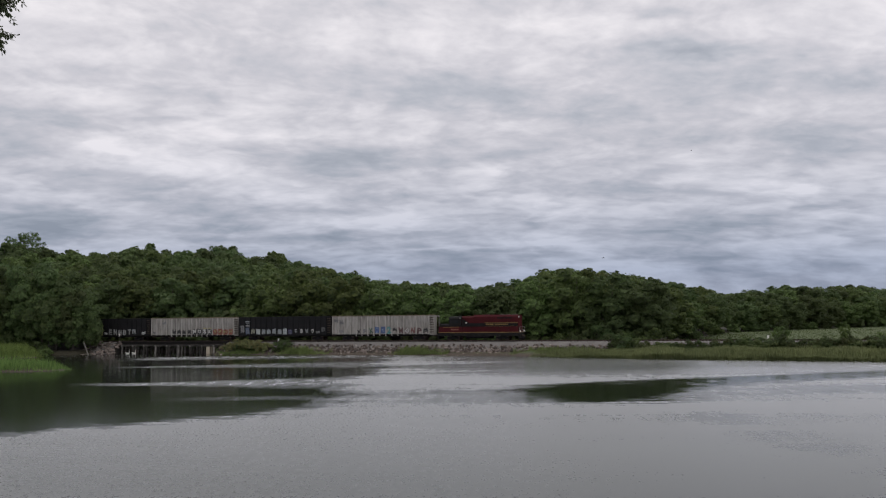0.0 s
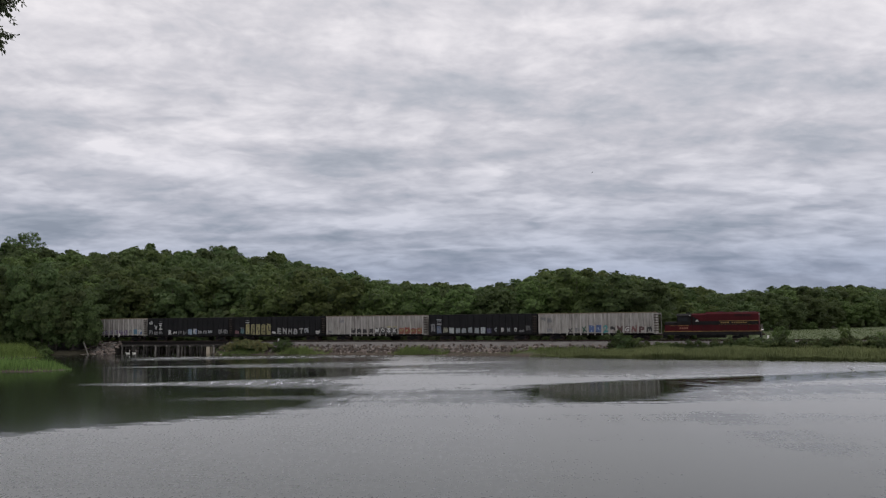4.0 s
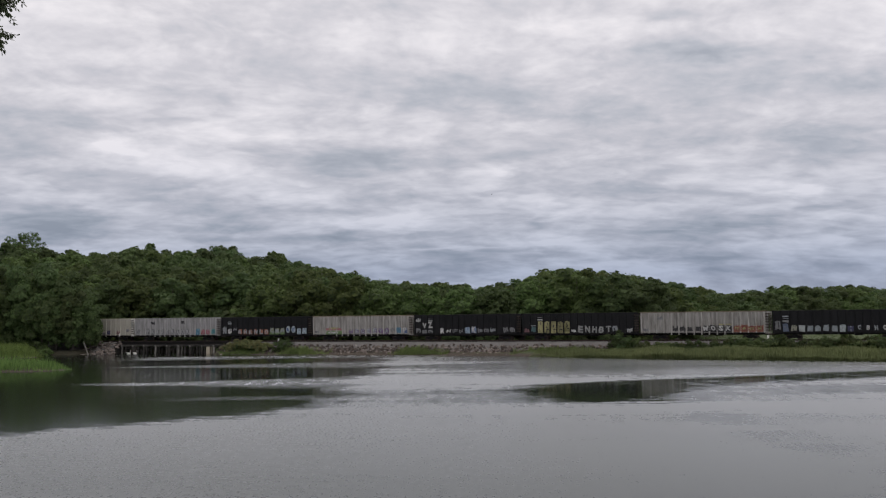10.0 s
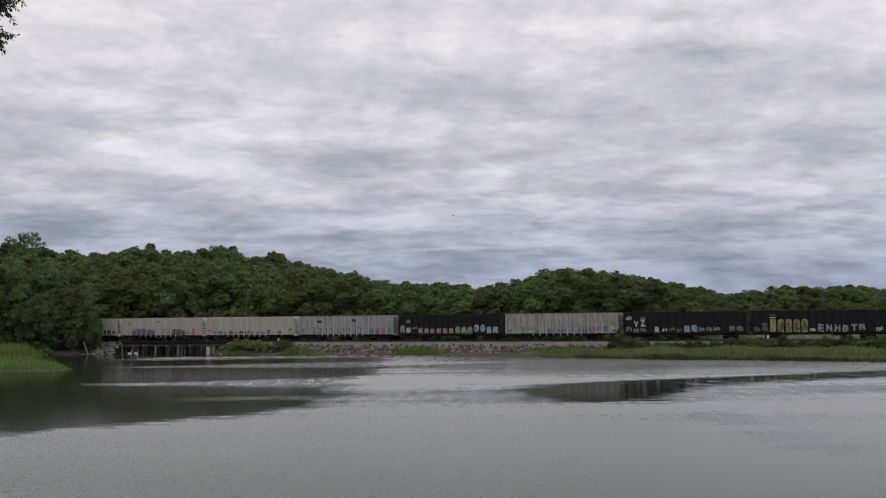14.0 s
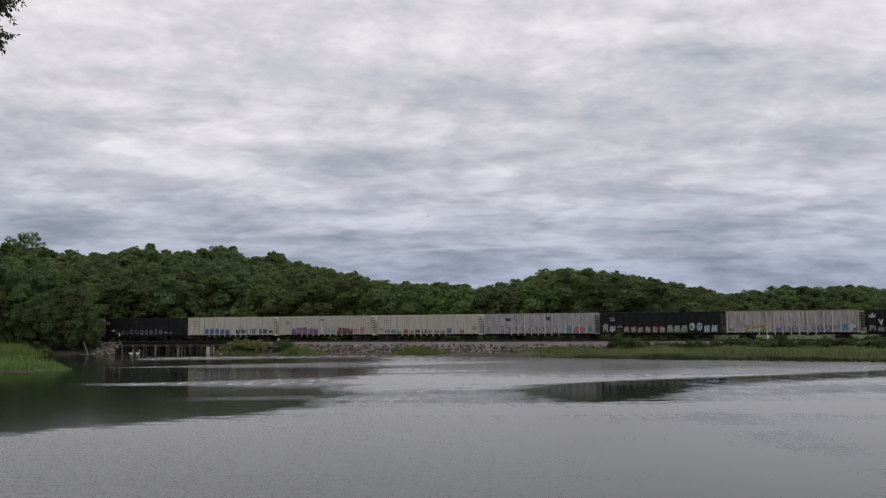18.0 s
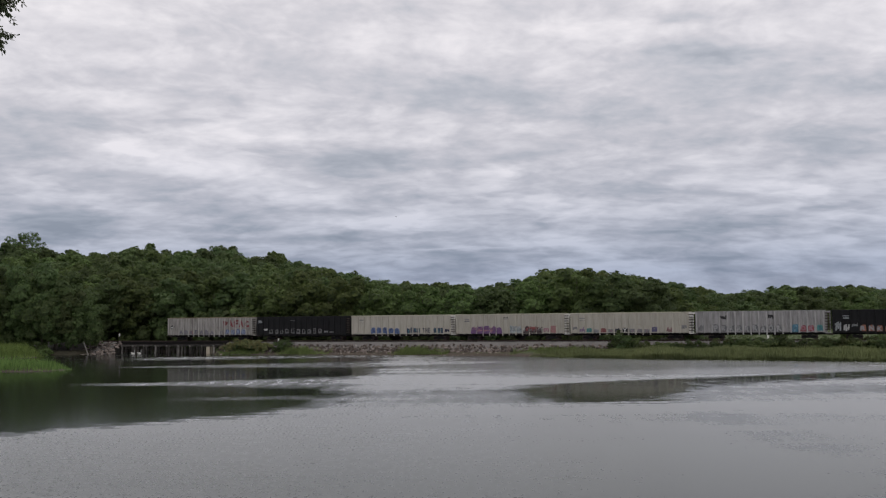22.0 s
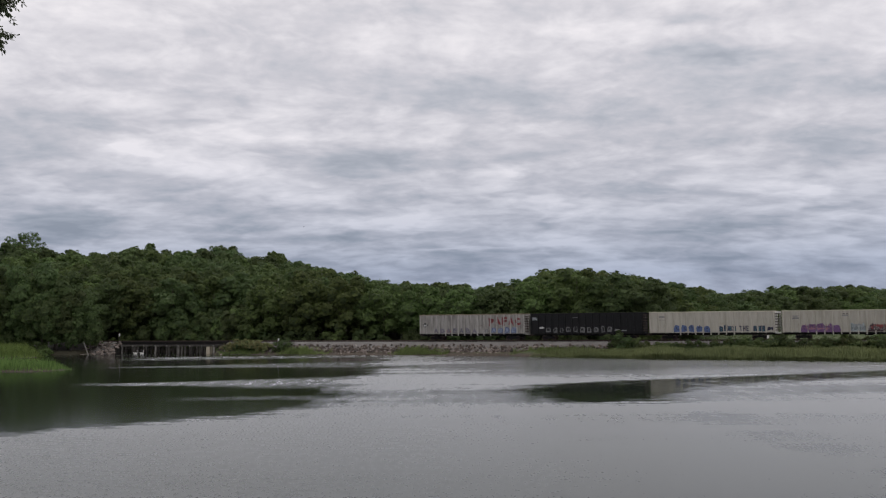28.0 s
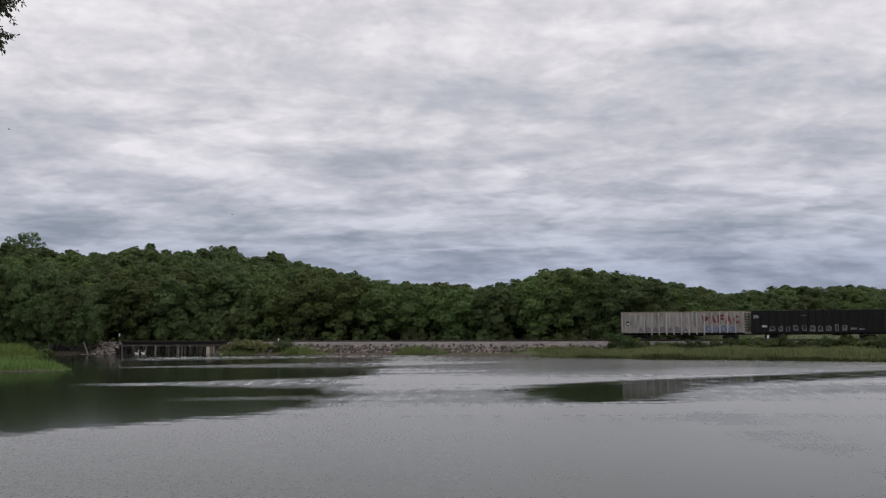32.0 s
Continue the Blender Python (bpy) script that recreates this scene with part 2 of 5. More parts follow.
    # longer wavelets, seen one by one near the bank
    o2 = k.coords("Object", (1.1, 1.5, 1))
    rip = k.math("MULTIPLY_ADD", k.noise(o2, 1.0, 3.0, 0.6, 0.3), k.math("MULTIPLY", ease(py, 45.0, 90.0, 1.5, 0.0), ease(px, -14.0, 10.0, 1.0, 0.2)), rip)
    k.to(rip, b.inputs["Height"])
    k.to(k.math("MULTIPLY_ADD", wind, ease(py, 55.0, 110.0, 0.24, 0.32), 0.03), b.inputs["Strength"])
    k.to(b.outputs[0], gloss.inputs["Normal"])
    return k.m


CLOUD, WATER = cloud_material(), water_material()
LEAF = [foliage("leaves_oak", (0.054, 0.078, 0.034), (0.116, 0.158, 0.056)), foliage("leaves_maple", (0.064, 0.087, 0.034), (0.148, 0.199, 0.063))]
HANGING = foliage("hanging_leaves", (0.034, 0.042, 0.026), (0.095, 0.110, 0.066))
CORE = surface("inner_foliage", (0.058, 0.086, 0.034), (0.125, 0.170, 0.062), 0.9, scale=1.6, grain=4, bump=0.8, depth=0.2)
BARK = surface("bark", (0.05, 0.042, 0.034), (0.14, 0.12, 0.10), 0.9, scale=2, bump=0.5)
BUSH = foliage("leaves_shrub", (0.038, 0.052, 0.020), (0.122, 0.146, 0.052), 0.35)
DARKBUSH = foliage("dark_shrub_leaves", (0.030, 0.046, 0.018), (0.092, 0.124, 0.045), 0.3)
GRASS = foliage("marsh_grass", (0.082, 0.102, 0.044), (0.225, 0.258, 0.115), 0.1)
SHOREGRASS = foliage("shore_grass", (0.085, 0.11, 0.040), (0.23, 0.275, 0.10), 0.1)
OLIVE = foliage("olive_brush_leaves", (0.12, 0.125, 0.050), (0.27, 0.265, 0.115), 0.2)
SPITGRASS = foliage("bright_marsh_grass", (0.076, 0.122, 0.034), (0.20, 0.285, 0.082), 0.06)
MEADOW = foliage("meadow_grass", (0.052, 0.074, 0.024), (0.075, 0.100, 0.033), 0.05)
BALLAST = surface("ballast", (0.105, 0.098, 0.092), (0.22, 0.207, 0.195), 0.95, scale=0.4, grain=25, bump=0.8, depth=0.05)
ROCK = surface("granite", (0.045, 0.036, 0.032), (0.26, 0.215, 0.185), 0.9, scale=0.7, bump=0.6, depth=0.05, vary=0.68)
def rubble_material():
    k = Nodes("mixed_rubble")
    w = k.coords("Object")
    fine = k.noise(w, 6.0, 3)
    r = k.n("NewGeometry").outputs["Random Per Island"]
    col = k.ramp(r, [(0.0, (0.035, 0.028, 0.025)), (0.5, (0.10, 0.070, 0.056)), (0.8, (0.16, 0.125, 0.105)), (1.0, (0.40, 0.36, 0.32))])
    k.to(k.mix(k.math("MULTIPLY", fine, 0.5), col, (0.07, 0.06, 0.05)), k.b.inputs["Base Color"])
    k.b.inputs["Roughness"].default_value = 0.9
    k.bump(fine, 0.5, 0.05)
    return k.m


RUBBLE = rubble_material()
TIMBER = surface("creosoted_timber", (0.016, 0.014, 0.012), (0.06, 0.052, 0.045), 0.85, scale=1.2, stretch=(1, 1, 0.2), vary=0.4)
GREYWOOD = surface("weathered_timber", (0.12, 0.11, 0.10), (0.28, 0.26, 0.24), 0.9, scale=1.2, vary=0.25)
PALE = surface("pale_concrete", (0.30, 0.26, 0.19), (0.48, 0.43, 0.33), 0.9, scale=1.5)
RUST = surface("rusty_steel", (0.035, 0.025, 0.02), (0.10, 0.075, 0.06), 0.7, 0.3, scale=2)
STEELBLACK = surface("grimy_black_steel", (0.007, 0.007, 0.007), (0.020, 0.019, 0.019), 0.75, 0.0, scale=1.5)


def car_paint(name, dark, light, rust):
    """Old freight-car paint: streaked down the sides, rusty at the rim and in blotches."""
    k = Nodes(name)
    w, v = k.coords("Object", (1.4, 1, 0.16)), k.coords("Object")
    streaks, blot = k.noise(w, 2.2, 5, 0.65), k.noise(v, 0.7, 5, 0.65)
    col = k.ramp(streaks, [(0.3, dark), (0.62, light)])
    col = k.mix(k.ramp(blot, [(0.58, (0,) * 3), (0.74, (0.7,) * 3)]), col, rust)
    hs = k.n("HueSaturation")
    k.to(k.math("MULTIPLY_ADD", k.n("ObjectInfo").outputs["Random"], 0.14, 0.93), hs.inputs["Value"])
    k.to(col, hs.inputs["Color"])
    k.to(hs.outputs[0], k.b.inputs["Base Color"])
    k.b.inputs["Roughness"].default_value = 0.62
    k.b.inputs["Specular IOR Level"].default_value = 0.2
    k.bump(streaks, 0.15, 0.01)
    return k.m


PAINT = {
    "white": car_paint("aged_white_paint", (0.16, 0.150, 0.136), (0.375, 0.36, 0.335), (0.13, 0.085, 0.06)),
    "grey": car_paint("aged_grey_paint", (0.20, 0.195, 0.19), (0.38, 0.37, 0.365), (0.17, 0.135, 0.12)),
    "beige": car_paint("aged_beige_paint", (0.345, 0.325, 0.275), (0.455, 0.43, 0.37), (0.29, 0.24, 0.18)),
    "black": car_paint("aged_black_paint", (0.006, 0.006, 0.007), (0.014, 0.014, 0.015), (0.020, 0.017, 0.015)),
}
POST = {
    "white": car_paint("worn_white_posts", (0.26, 0.245, 0.225), (0.45, 0.435, 0.405), (0.21, 0.15, 0.11)),
    "grey": car_paint("worn_grey_posts", (0.28, 0.275, 0.27), (0.45, 0.44, 0.43), (0.26, 0.22, 0.19)),
    "beige": PAINT["beige"], "black": PAINT["black"],
}
RIM = surface("rusted_rim", (0.13, 0.085, 0.055), (0.32, 0.26, 0.19), 0.8, scale=1.0)
RIMPALE = surface("yellowed_rim", (0.42, 0.39, 0.28), (0.60, 0.57, 0.45), 0.7, scale=1.0)
WHITE = surface("white_paint", (0.55, 0.54, 0.50), (0.75, 0.74, 0.70), 0.6, scale=2, vary=0.05)
MAROON = surface("maroon_paint", (0.038, 0.005, 0.007), (0.072, 0.009, 0.012), 0.7, scale=0.5, bump=0.05, vary=0.04)
GOLD = surface("gold_paint", (0.20, 0.12, 0.03), (0.32, 0.20, 0.05), 0.5, scale=1.0, bump=0.05)
SPRAY = {}


def spray(rgb):
    if rgb not in SPRAY:
        grey = sum(rgb) / 3
        rgb2 = tuple(0.80 * (c * 0.72 + grey * 0.28) for c in rgb)
        SPRAY[rgb] = surface("spray_paint", tuple(c * 0.5 for c in rgb2), rgb2, 0.6, scale=2.5, grain=6, bump=0.0, vary=0.1)
    return SPRAY[rgb]


def glass_material():
    k = Nodes("cab_glass")
    k.b.inputs["Base Color"].default_value = (0.02, 0.022, 0.025, 1)
    k.b.inputs["Roughness"].default_value = 0.06
    return k.m


GLASS = glass_material()


TAR = surface("tarred_timber", (0.005, 0.005, 0.005), (0.016, 0.014, 0.013), 0.9, scale=1.2, stretch=(0.2, 1, 1), vary=0.2)
for dull in (STEELBLACK, TAR, MAROON):
    dull.node_tree.nodes["Principled BSDF"].inputs["Specular IOR Level"].default_value = 0.15


def ground_material():
    k = Nodes("earth_and_grass")
    w = k.coords("Object")
    big, fine = k.noise(w, 0.06, 5), k.noise(w, 1.6, 4, 0.7)
    grass = k.ramp(k.math("MULTIPLY_ADD", fine, 0.5, k.math("MULTIPLY", big, 0.5)), [(0.35, (0.050, 0.072, 0.023)), (0.65, (0.090, 0.116, 0.038))])
    mud = k.ramp(fine, [(0.3, (0.035, 0.027, 0.020)), (0.7, (0.10, 0.076, 0.055))])
    p = k.n("SeparateXYZ")
    k.to(k.n("NewGeometry").outputs["Position"], p.inputs[0])
    shore = k.ramp(k.math("MULTIPLY_ADD", fine, 0.3, p.outputs[2]), [(0.45, (1,) * 3), (0.85, (0,) * 3)])
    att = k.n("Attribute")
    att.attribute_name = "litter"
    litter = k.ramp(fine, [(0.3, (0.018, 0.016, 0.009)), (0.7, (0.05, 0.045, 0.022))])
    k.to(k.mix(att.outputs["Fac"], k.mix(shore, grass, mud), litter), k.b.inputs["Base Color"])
    k.b.inputs["Roughness"].default_value = 0.95
    k.bump(fine, 0.7, 0.15)
    return k.m


GROUND = ground_material()


# ---------------------------------------------------------------- mesh helpers
class Geo:
    """Collects plain solids into one mesh."""

    def __init__(self):
        self.v, self.f = [], []

    def add(self, verts, faces):
        n = len(self.v)
        self.v.extend(verts)
        self.f.extend([tuple(i + n for i in f) for f in faces])
        return self

    def box(self, x0, x1, y0, y1, z0, z1, inset=0.0):
        i = inset
        self.add([(x0, y0, z0), (x1, y0, z0), (x1, y1, z0), (x0, y1, z0), (x0 + i, y0 + i, z1), (x1 - i, y0 + i, z1), (x1 - i, y1 - i, z1), (x0 + i, y1 - i, z1)],
                 [(3, 2, 1, 0), (4, 5, 6, 7), (0, 1, 5, 4), (1, 2, 6, 5), (2, 3, 7, 6), (3, 0, 4, 7)])
        return self

    def prism(self, outline, a0, a1, axis="x"):
        """An outline of (p, q) pulled from a0 to a1 along an axis."""
        n = len(outline)
        put = {"x": lambda a, p, q: (a, p, q), "y": lambda a, p, q: (p, a, q), "z": lambda a, p, q: (p, q, a)}[axis]
        verts = [put(a, p, q) for a in (a0, a1) for p, q in outline]
        faces = [tuple(range(n - 1, -1, -1)), tuple(range(n, 2 * n))] + [(i, (i + 1) % n, n + (i + 1) % n, n + i) for i in range(n)]
        return self.add(verts, faces)

    def rod(self, a, b, r0, r1=None, sides=8):
        a, b = Vector(a), Vector(b)
        r1 = r0 if r1 is None else r1
        q = (b - a).to_track_quat("Z", "Y")
        ring = [Vector((cos(2 * pi * i / sides), sin(2 * pi * i / sides), 0)) for i in range(sides)]
        verts = [tuple(a + q @ (c * r0)) for c in ring] + [tuple(b + q @ (c * r1)) for c in ring]
        faces = [tuple(range(sides - 1, -1, -1)), tuple(range(sides, 2 * sides))] + [(i, (i + 1) % sides, sides + (i + 1) % sides, sides + i) for i in range(sides)]
        return self.add(verts, faces)

    def mesh(self, name, material, smooth=False):
        me = bpy.data.meshes.new(name)
        me.from_pydata([tuple(v) for v in self.v], [], self.f)
        me.materials.append(material)
        b = bmesh.new()
        b.from_mesh(me)
        bmesh.ops.recalc_face_normals(b, faces=b.faces)
        b.to_mesh(me)
        b.free()
        if smooth:
            me.shade_smooth()
        return me


def part(name, geo, material, parent, label="", at=None, smooth=False):
    me = geo.mesh(name, material, smooth) if isinstance(geo, Geo) else geo
    ob = new(name, me)
    ob.parent = parent
    if at is not None:
        ob.matrix_basis = at
    return tagged(ob, label)


def thing(name, label, category, group="", kind="", at=None):
    ob = new(name)
    if at is not None:
        ob.matrix_basis = at
    return tagged(ob, label, category, group, kind)


# ---------------------------------------------------------------- terrain
BACK = [(-0.60, 300), (-0.10, 300), (0.0, 330), (0.07, 320), (0.09, 280), (0.20, 285), (0.25, 350), (0.45, 445), (0.70, 445)]
FRONT_R = [(0.19, 0.0), (0.235, 1.0)]
SKY_T = [-0.6, -0.436, -0.4, -0.352, -0.319, -0.291, -0.252, -0.219, -0.191, -0.166, -0.1355, -0.113, -0.08, -0.052, -0.019, 0.009, 0.042, 0.067, 0.081, 0.103, 0.1255, 0.148, 0.1755, 0.203, 0.231, 0.253, 0.287, 0.314, 0.37, 0.44, 0.7]
SKY_E = [0.079, 0.079, 0.0715, 0.0722, 0.0718, 0.0727, 0.0700, 0.0715, 0.0642, 0.0622, 0.0545, 0.0462, 0.0418, 0.033, 0.0343, 0.0307, 0.029, 0.0315, 0.0369, 0.0439, 0.0464, 0.0434, 0.0405, 0.0346, 0.0284, 0.023, 0.0196, 0.0233, 0.0247, 0.0233, 0.022]
TREE = 14.0


def track_depth(t):
    return (TY * CA + TX * SA) / (CA + t * SA)


def front_depth(t):
    far = 305 + (t - 0.25) * 480
    w = np.clip((t - 0.222) / 0.055, 0, 1)
    return (track_depth(t) + 13) * (1 - w) + far * w


def back_depth(t):
    return np.maximum(np.interp(t, [a for a, b in BACK], [b for a, b in BACK]), front_depth(t) + 12)


def shore_v(s):
    return np.interp(s, [-140, -84, -76, -73, -46, -43, -20, 16, 18, 26, 33, 40, 60, 80, 140, 400], [16, 13, 10, 3, 3, 6.8, 6.9, 7.3, 9.2, 12.2, 14.8, 17.0, 19.5, 22, 32, 60])


def spit_form(x, y):
    """Height of the low spit of marsh by the lake's left shore."""
    edge = -55.5 - np.maximum(y - 148, 0) * 0.47 + 1.2 * np.sin(y * 0.35) - x
    # a narrow inlet parts the front lobe from the back one
    edge = edge - 45 * np.exp(-((y - 175) / 14.5) ** 4)
    return np.minimum(np.minimum(edge * 0.12, (y - 144.5 + np.sin(x * 0.5)) * 0.16), (224 - y) * 0.12)


def height(x, y):
    """Ground height over the water."""
    x, y = np.asarray(x, float), np.asarray(y, float)
    s = (x - TX) * CA - (y - TY) * SA
    v = -(x - TX) * SA - (y - TY) * CA
    t = x / np.maximum(y, 20)
    # far side: marsh level, then the wooded rise
    f, b = front_depth(t), back_depth(t)
    top = EYE + np.interp(t, SKY_T, SKY_E) * b - TREE
    w = np.clip((y - f) / np.maximum(b - f, 1), 0, 1)
    far = 0.9 + np.maximum(top - 0.9, 0) * (w * w * (3 - 2 * w) * 0.5 + w * 0.5)
    # the creek under the trestle
    creek = (np.clip(1 - np.abs(s + 61) / 17, 0, 1) > 0) & (v > -8)
    far = np.where(creek, -0.9, far)
    sv = shore_v(s)
    z = np.where(v > sv, -np.clip((v - sv) * 0.35, 0, 2.5), far)
    near = (v > 0) & (v <= sv)
    z = np.where(near & ~creek, np.clip((sv - v) * 0.25, 0, 0.75) + 0.02, z)
    # the grassy spit
    z = np.maximum(z, np.where(y > 100, np.clip(spit_form(x, y), -2.5, 0.35), -2.5))
    # the bank on which the camera stands
    bank = np.clip((20 - y) / 14, 0, 1)
    z = np.where(y < 20, np.maximum(z, -0.8 + bank * 6.3), z)
    z = np.where(np.abs(x) > 330, np.maximum(z, 0.8), z)
    return z


def sheet(name, xs, ys, fn, material):
    X, Y = np.meshgrid(xs, ys)
    Z = fn(X, Y)
    v = np.stack([X, Y, Z], -1).reshape(-1, 3)
    n, m = len(xs), len(ys)
    i = (np.arange(m - 1)[:, None] * n + np.arange(n - 1)[None]).ravel()
    me = bpy.data.meshes.new(name)
    me.from_pydata(v.tolist(), [], np.stack([i, i + 1, i + 1 + n, i + n], 1).tolist())
    me.materials.append(material)
    me.shade_smooth()
    return new(name, me)


def steps(*spans):
    return np.unique(np.concatenate([np.arange(a, b, d) for a, b, d in spans]))


gx = steps((-4700, -500, 300), (-500, -200, 15), (-200, 220, 1.6), (220, 500, 14), (500, 4701, 300))
gy = steps((-4700, -100, 300), (-100, 100, 4), (100, 260, 1.6), (260, 520, 8), (520, 4701, 300))
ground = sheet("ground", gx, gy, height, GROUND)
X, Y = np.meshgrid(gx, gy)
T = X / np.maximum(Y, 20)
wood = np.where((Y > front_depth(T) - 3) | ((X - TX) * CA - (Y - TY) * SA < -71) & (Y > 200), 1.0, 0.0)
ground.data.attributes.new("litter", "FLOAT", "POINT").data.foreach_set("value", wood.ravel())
tagged(ground, "grassy marsh and wooded rising ground round a lake", "ground", kind="structure")

water = sheet("water", steps((-340, 341, 40)), steps((0, 300, 20)), lambda x, y: 0 * x, WATER)
tagged(water, "grey wind-rippled lake water mirroring the trees", "water", kind="structure")


def dome():
    rs = np.concatenate([np.linspace(0, 3500, 15), 3500 + 1300 * np.sin(np.linspace(0.1, pi / 2, 14))])
    k = 72
    verts = [(0, 0, 420.0)]
    for r in rs[1:]:
        z = 420 * math.sqrt(max(0, 1 - (r / 4800) ** 2)) - (5 if r > 4790 else 0)
        verts += [(r * cos(2 * pi * i / k), r * sin(2 * pi * i / k), z) for i in range(k)]
    faces = [(0, 1 + i, 1 + (i + 1) % k) for i in range(k)]
    for j in range(len(rs) - 2):
        a, b = 1 + j * k, 1 + (j + 1) * k
        faces += [(a + i, b + i, b + (i + 1) % k, a + (i + 1) % k) for i in range(k)]
    me = bpy.data.meshes.new("cloud_layer")
    me.from_pydata(verts, [], faces)
    me.materials.append(CLOUD)
    me.shade_smooth()
    return tagged(new("cloud_layer", me), "overcast sky of drifting grey and white cloud", "sky", kind="structure")


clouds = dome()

# ---------------------------------------------------------------- railway
S0, S1 = -460.0, 460.0


def line_pose(s, v=0.0, z=0.0):
    return pose(*tr(s, v, z), 0, 0, -math.degrees(A))


def along(geo, name, material, parent, label="", s=0.0):
    """A part in the track's axes (x along, y away from the lake)."""
    return part(name, geo, material, parent, label, line_pose(s))


railway = thing("embankment", "low railway embankment of grey ballast and stones", "embankment", kind="structure")
# outline: y away from the lake, z up
BANK = [(-5.6, -0.6), (-5.2, 0.35), (-4.2, 1.15), (-2.6, 2.25), (-1.9, 2.33), (1.9, 2.33), (2.8, 2.2), (6.5, 0.4), (7.5, -0.6)]
for a, b in ((S0, -74.2), (-46.0, S1)):
    g = Geo()
    for q in np.arange(a, b - 0.01, (b - a) / round((b - a) / 12)):
        g.prism(BANK, q, q + (b - a) / round((b - a) / 12))
    along(g, "ballast_bed", BALLAST, railway, "pale grey crushed-stone ballast")
track = thing("railway_track", "rusty single railway track on wooden sleepers", "railway track", kind="structure")
for side in (-1, 1):
    y = side * 0.755
    g = Geo()
    g.prism([(y - 0.07, RAIL - 0.17), (y + 0.07, RAIL - 0.17), (y + 0.02, RAIL - 0.13), (y + 0.035, RAIL), (y - 0.035, RAIL), (y - 0.02, RAIL - 0.13)], S0, S1)
    along(g, "rail", RUST, track, "rusty steel rail")
g = Geo()
for i in range(int((S1 - S0) / 0.6)):
    q = S0 + i * 0.6
    g.box(q, q + 0.24, -1.3, 1.3, RAIL - 0.33, RAIL - 0.172)
tagged(along(g, "sleepers", TIMBER, track, "dark creosoted sleepers"), kind="stuff")


# ---------------------------------------------------------------- trees
def crown_mesh(name, rng, radius, z0, z1, lobes, leaves, size, material, spread=1.0, airy=False):
    """A crown in three steps: boughs, sprays over each bough, leaves on each spray."""
    pts, nor = [], []
    core = Geo()
    mid, half = (z0 + z1) / 2, (z1 - z0) / 2
    boughs = max(6, lobes // 2)
    sprays = max(4, round(leaves * 0.55 / boughs / 22))
    n = int(leaves * 0.55 / boughs / sprays)
    for i in range(boughs):
        # boughs lie on an egg, wider below its middle
        h = -0.9 + 1.8 * (i + rng.uniform(0, 1)) / boughs
        a = i * 2.399 + rng.uniform(-0.4, 0.4)
        r = radius * rng.uniform(0.28, 0.48) * (0.85 if h > 0.6 else 1.0)
        wide = math.sqrt(max(0.0, 1 - (abs(h) ** 2.2)))
        reach = max(0.0, (radius - r * 0.72) * wide) * rng.uniform(0.78, 1.1) * spread
        c = np.array([reach * cos(a), reach * sin(a), mid + h * (half - r * 0.7)])
        out = np.array([cos(a) * wide, sin(a) * wide, 0.35 + 0.5 * h])
        # leaves close over the bough
        m = int(leaves * 0.45 / boughs)
        d = rng.normal(size=(m, 3))
        d /= np.linalg.norm(d, axis=1)[:, None]
        d[:, 2] = np.where(d[:, 2] < -0.3, -d[:, 2], d[:, 2])
        pts.append(c + d * r * rng.uniform(0.66, 1.0, (m, 1)) * np.array([1.0, 1.0, 0.9]))
        nor.append(d + np.array([0, 0, 0.2]))
        for q in range(sprays):
            d = rng.normal(size=3)
            d /= np.linalg.norm(d)
            d = d + out * 0.5
            d /= np.linalg.norm(d)
            p = c + d * r * rng.uniform(0.8, 1.1) * np.array([1.0, 1.0, 0.9])
            w = r * rng.uniform(0.18, 0.36)
            # a shallow dome of leaves
            g = rng.normal(size=(n, 3))
            g /= np.linalg.norm(g, axis=1)[:, None]
            g[:, 2] = np.abs(g[:, 2]) - 0.3
            pts.append(p + g * w * rng.uniform(0.5, 1.15, (n, 1)) * np.array([1.0, 1.0, 0.75]))
            nor.append(g * 0.5 + d * 0.6 + np.array([0, 0, 0.2]))
        if airy:
            continue
        s = 6
        vs = [tuple(c + np.array([0, 0, -r * 0.6]))]
        for z, q in ((-0.2, 0.56), (0.2, 0.54)):
            vs += [tuple(c + np.array([r * q * cos(2 * pi * j / s + z), r * q * sin(2 * pi * j / s + z), r * z])) for j in range(s)]
        vs.append(tuple(c + np.array([0, 0, r * 0.42])))
        fs = [(0, 1 + (j + 1) % s, 1 + j) for j in range(s)] + [(1 + j, 1 + (j + 1) % s, 7 + (j + 1) % s, 7 + j) for j in range(s)] + [(7 + j, 7 + (j + 1) % s, 13) for j in range(s)]
        core.add(vs, fs)
    if not airy:
        # leaves within
        m = int(leaves * 0.16)
        d = rng.normal(size=(m, 3))
        d /= np.linalg.norm(d, axis=1)[:, None]
        pts.append(np.array([0, 0, mid]) + d * rng.uniform(0.25, 0.75, (m, 1)) * np.array([radius * 0.85, radius * 0.85, half]))
        nor.append(d)
    p, d = np.concatenate(pts), np.concatenate(nor)
    d = d + rng.normal(size=d.shape) * 0.28
    d /= np.linalg.norm(d, axis=1)[:, None]
    up = rng.normal(size=d.shape)
    a = np.cross(d, up)
    a /= np.linalg.norm(a, axis=1)[:, None]
    b = np.cross(d, a)
    w = size * rng.uniform(0.55, 1.3, (len(p), 1))
    quad = np.stack([p - a * w * 0.8 - b * w * 0.5, p + a * w * 0.8 - b * w * 0.5 + d * w * 0.12, p + b * w * 0.9], 1).reshape(-1, 3)
    n0 = len(core.v)
    me = bpy.data.meshes.new(name)
    k = np.arange(len(p))[:, None] * 3 + np.arange(3)[None] + n0
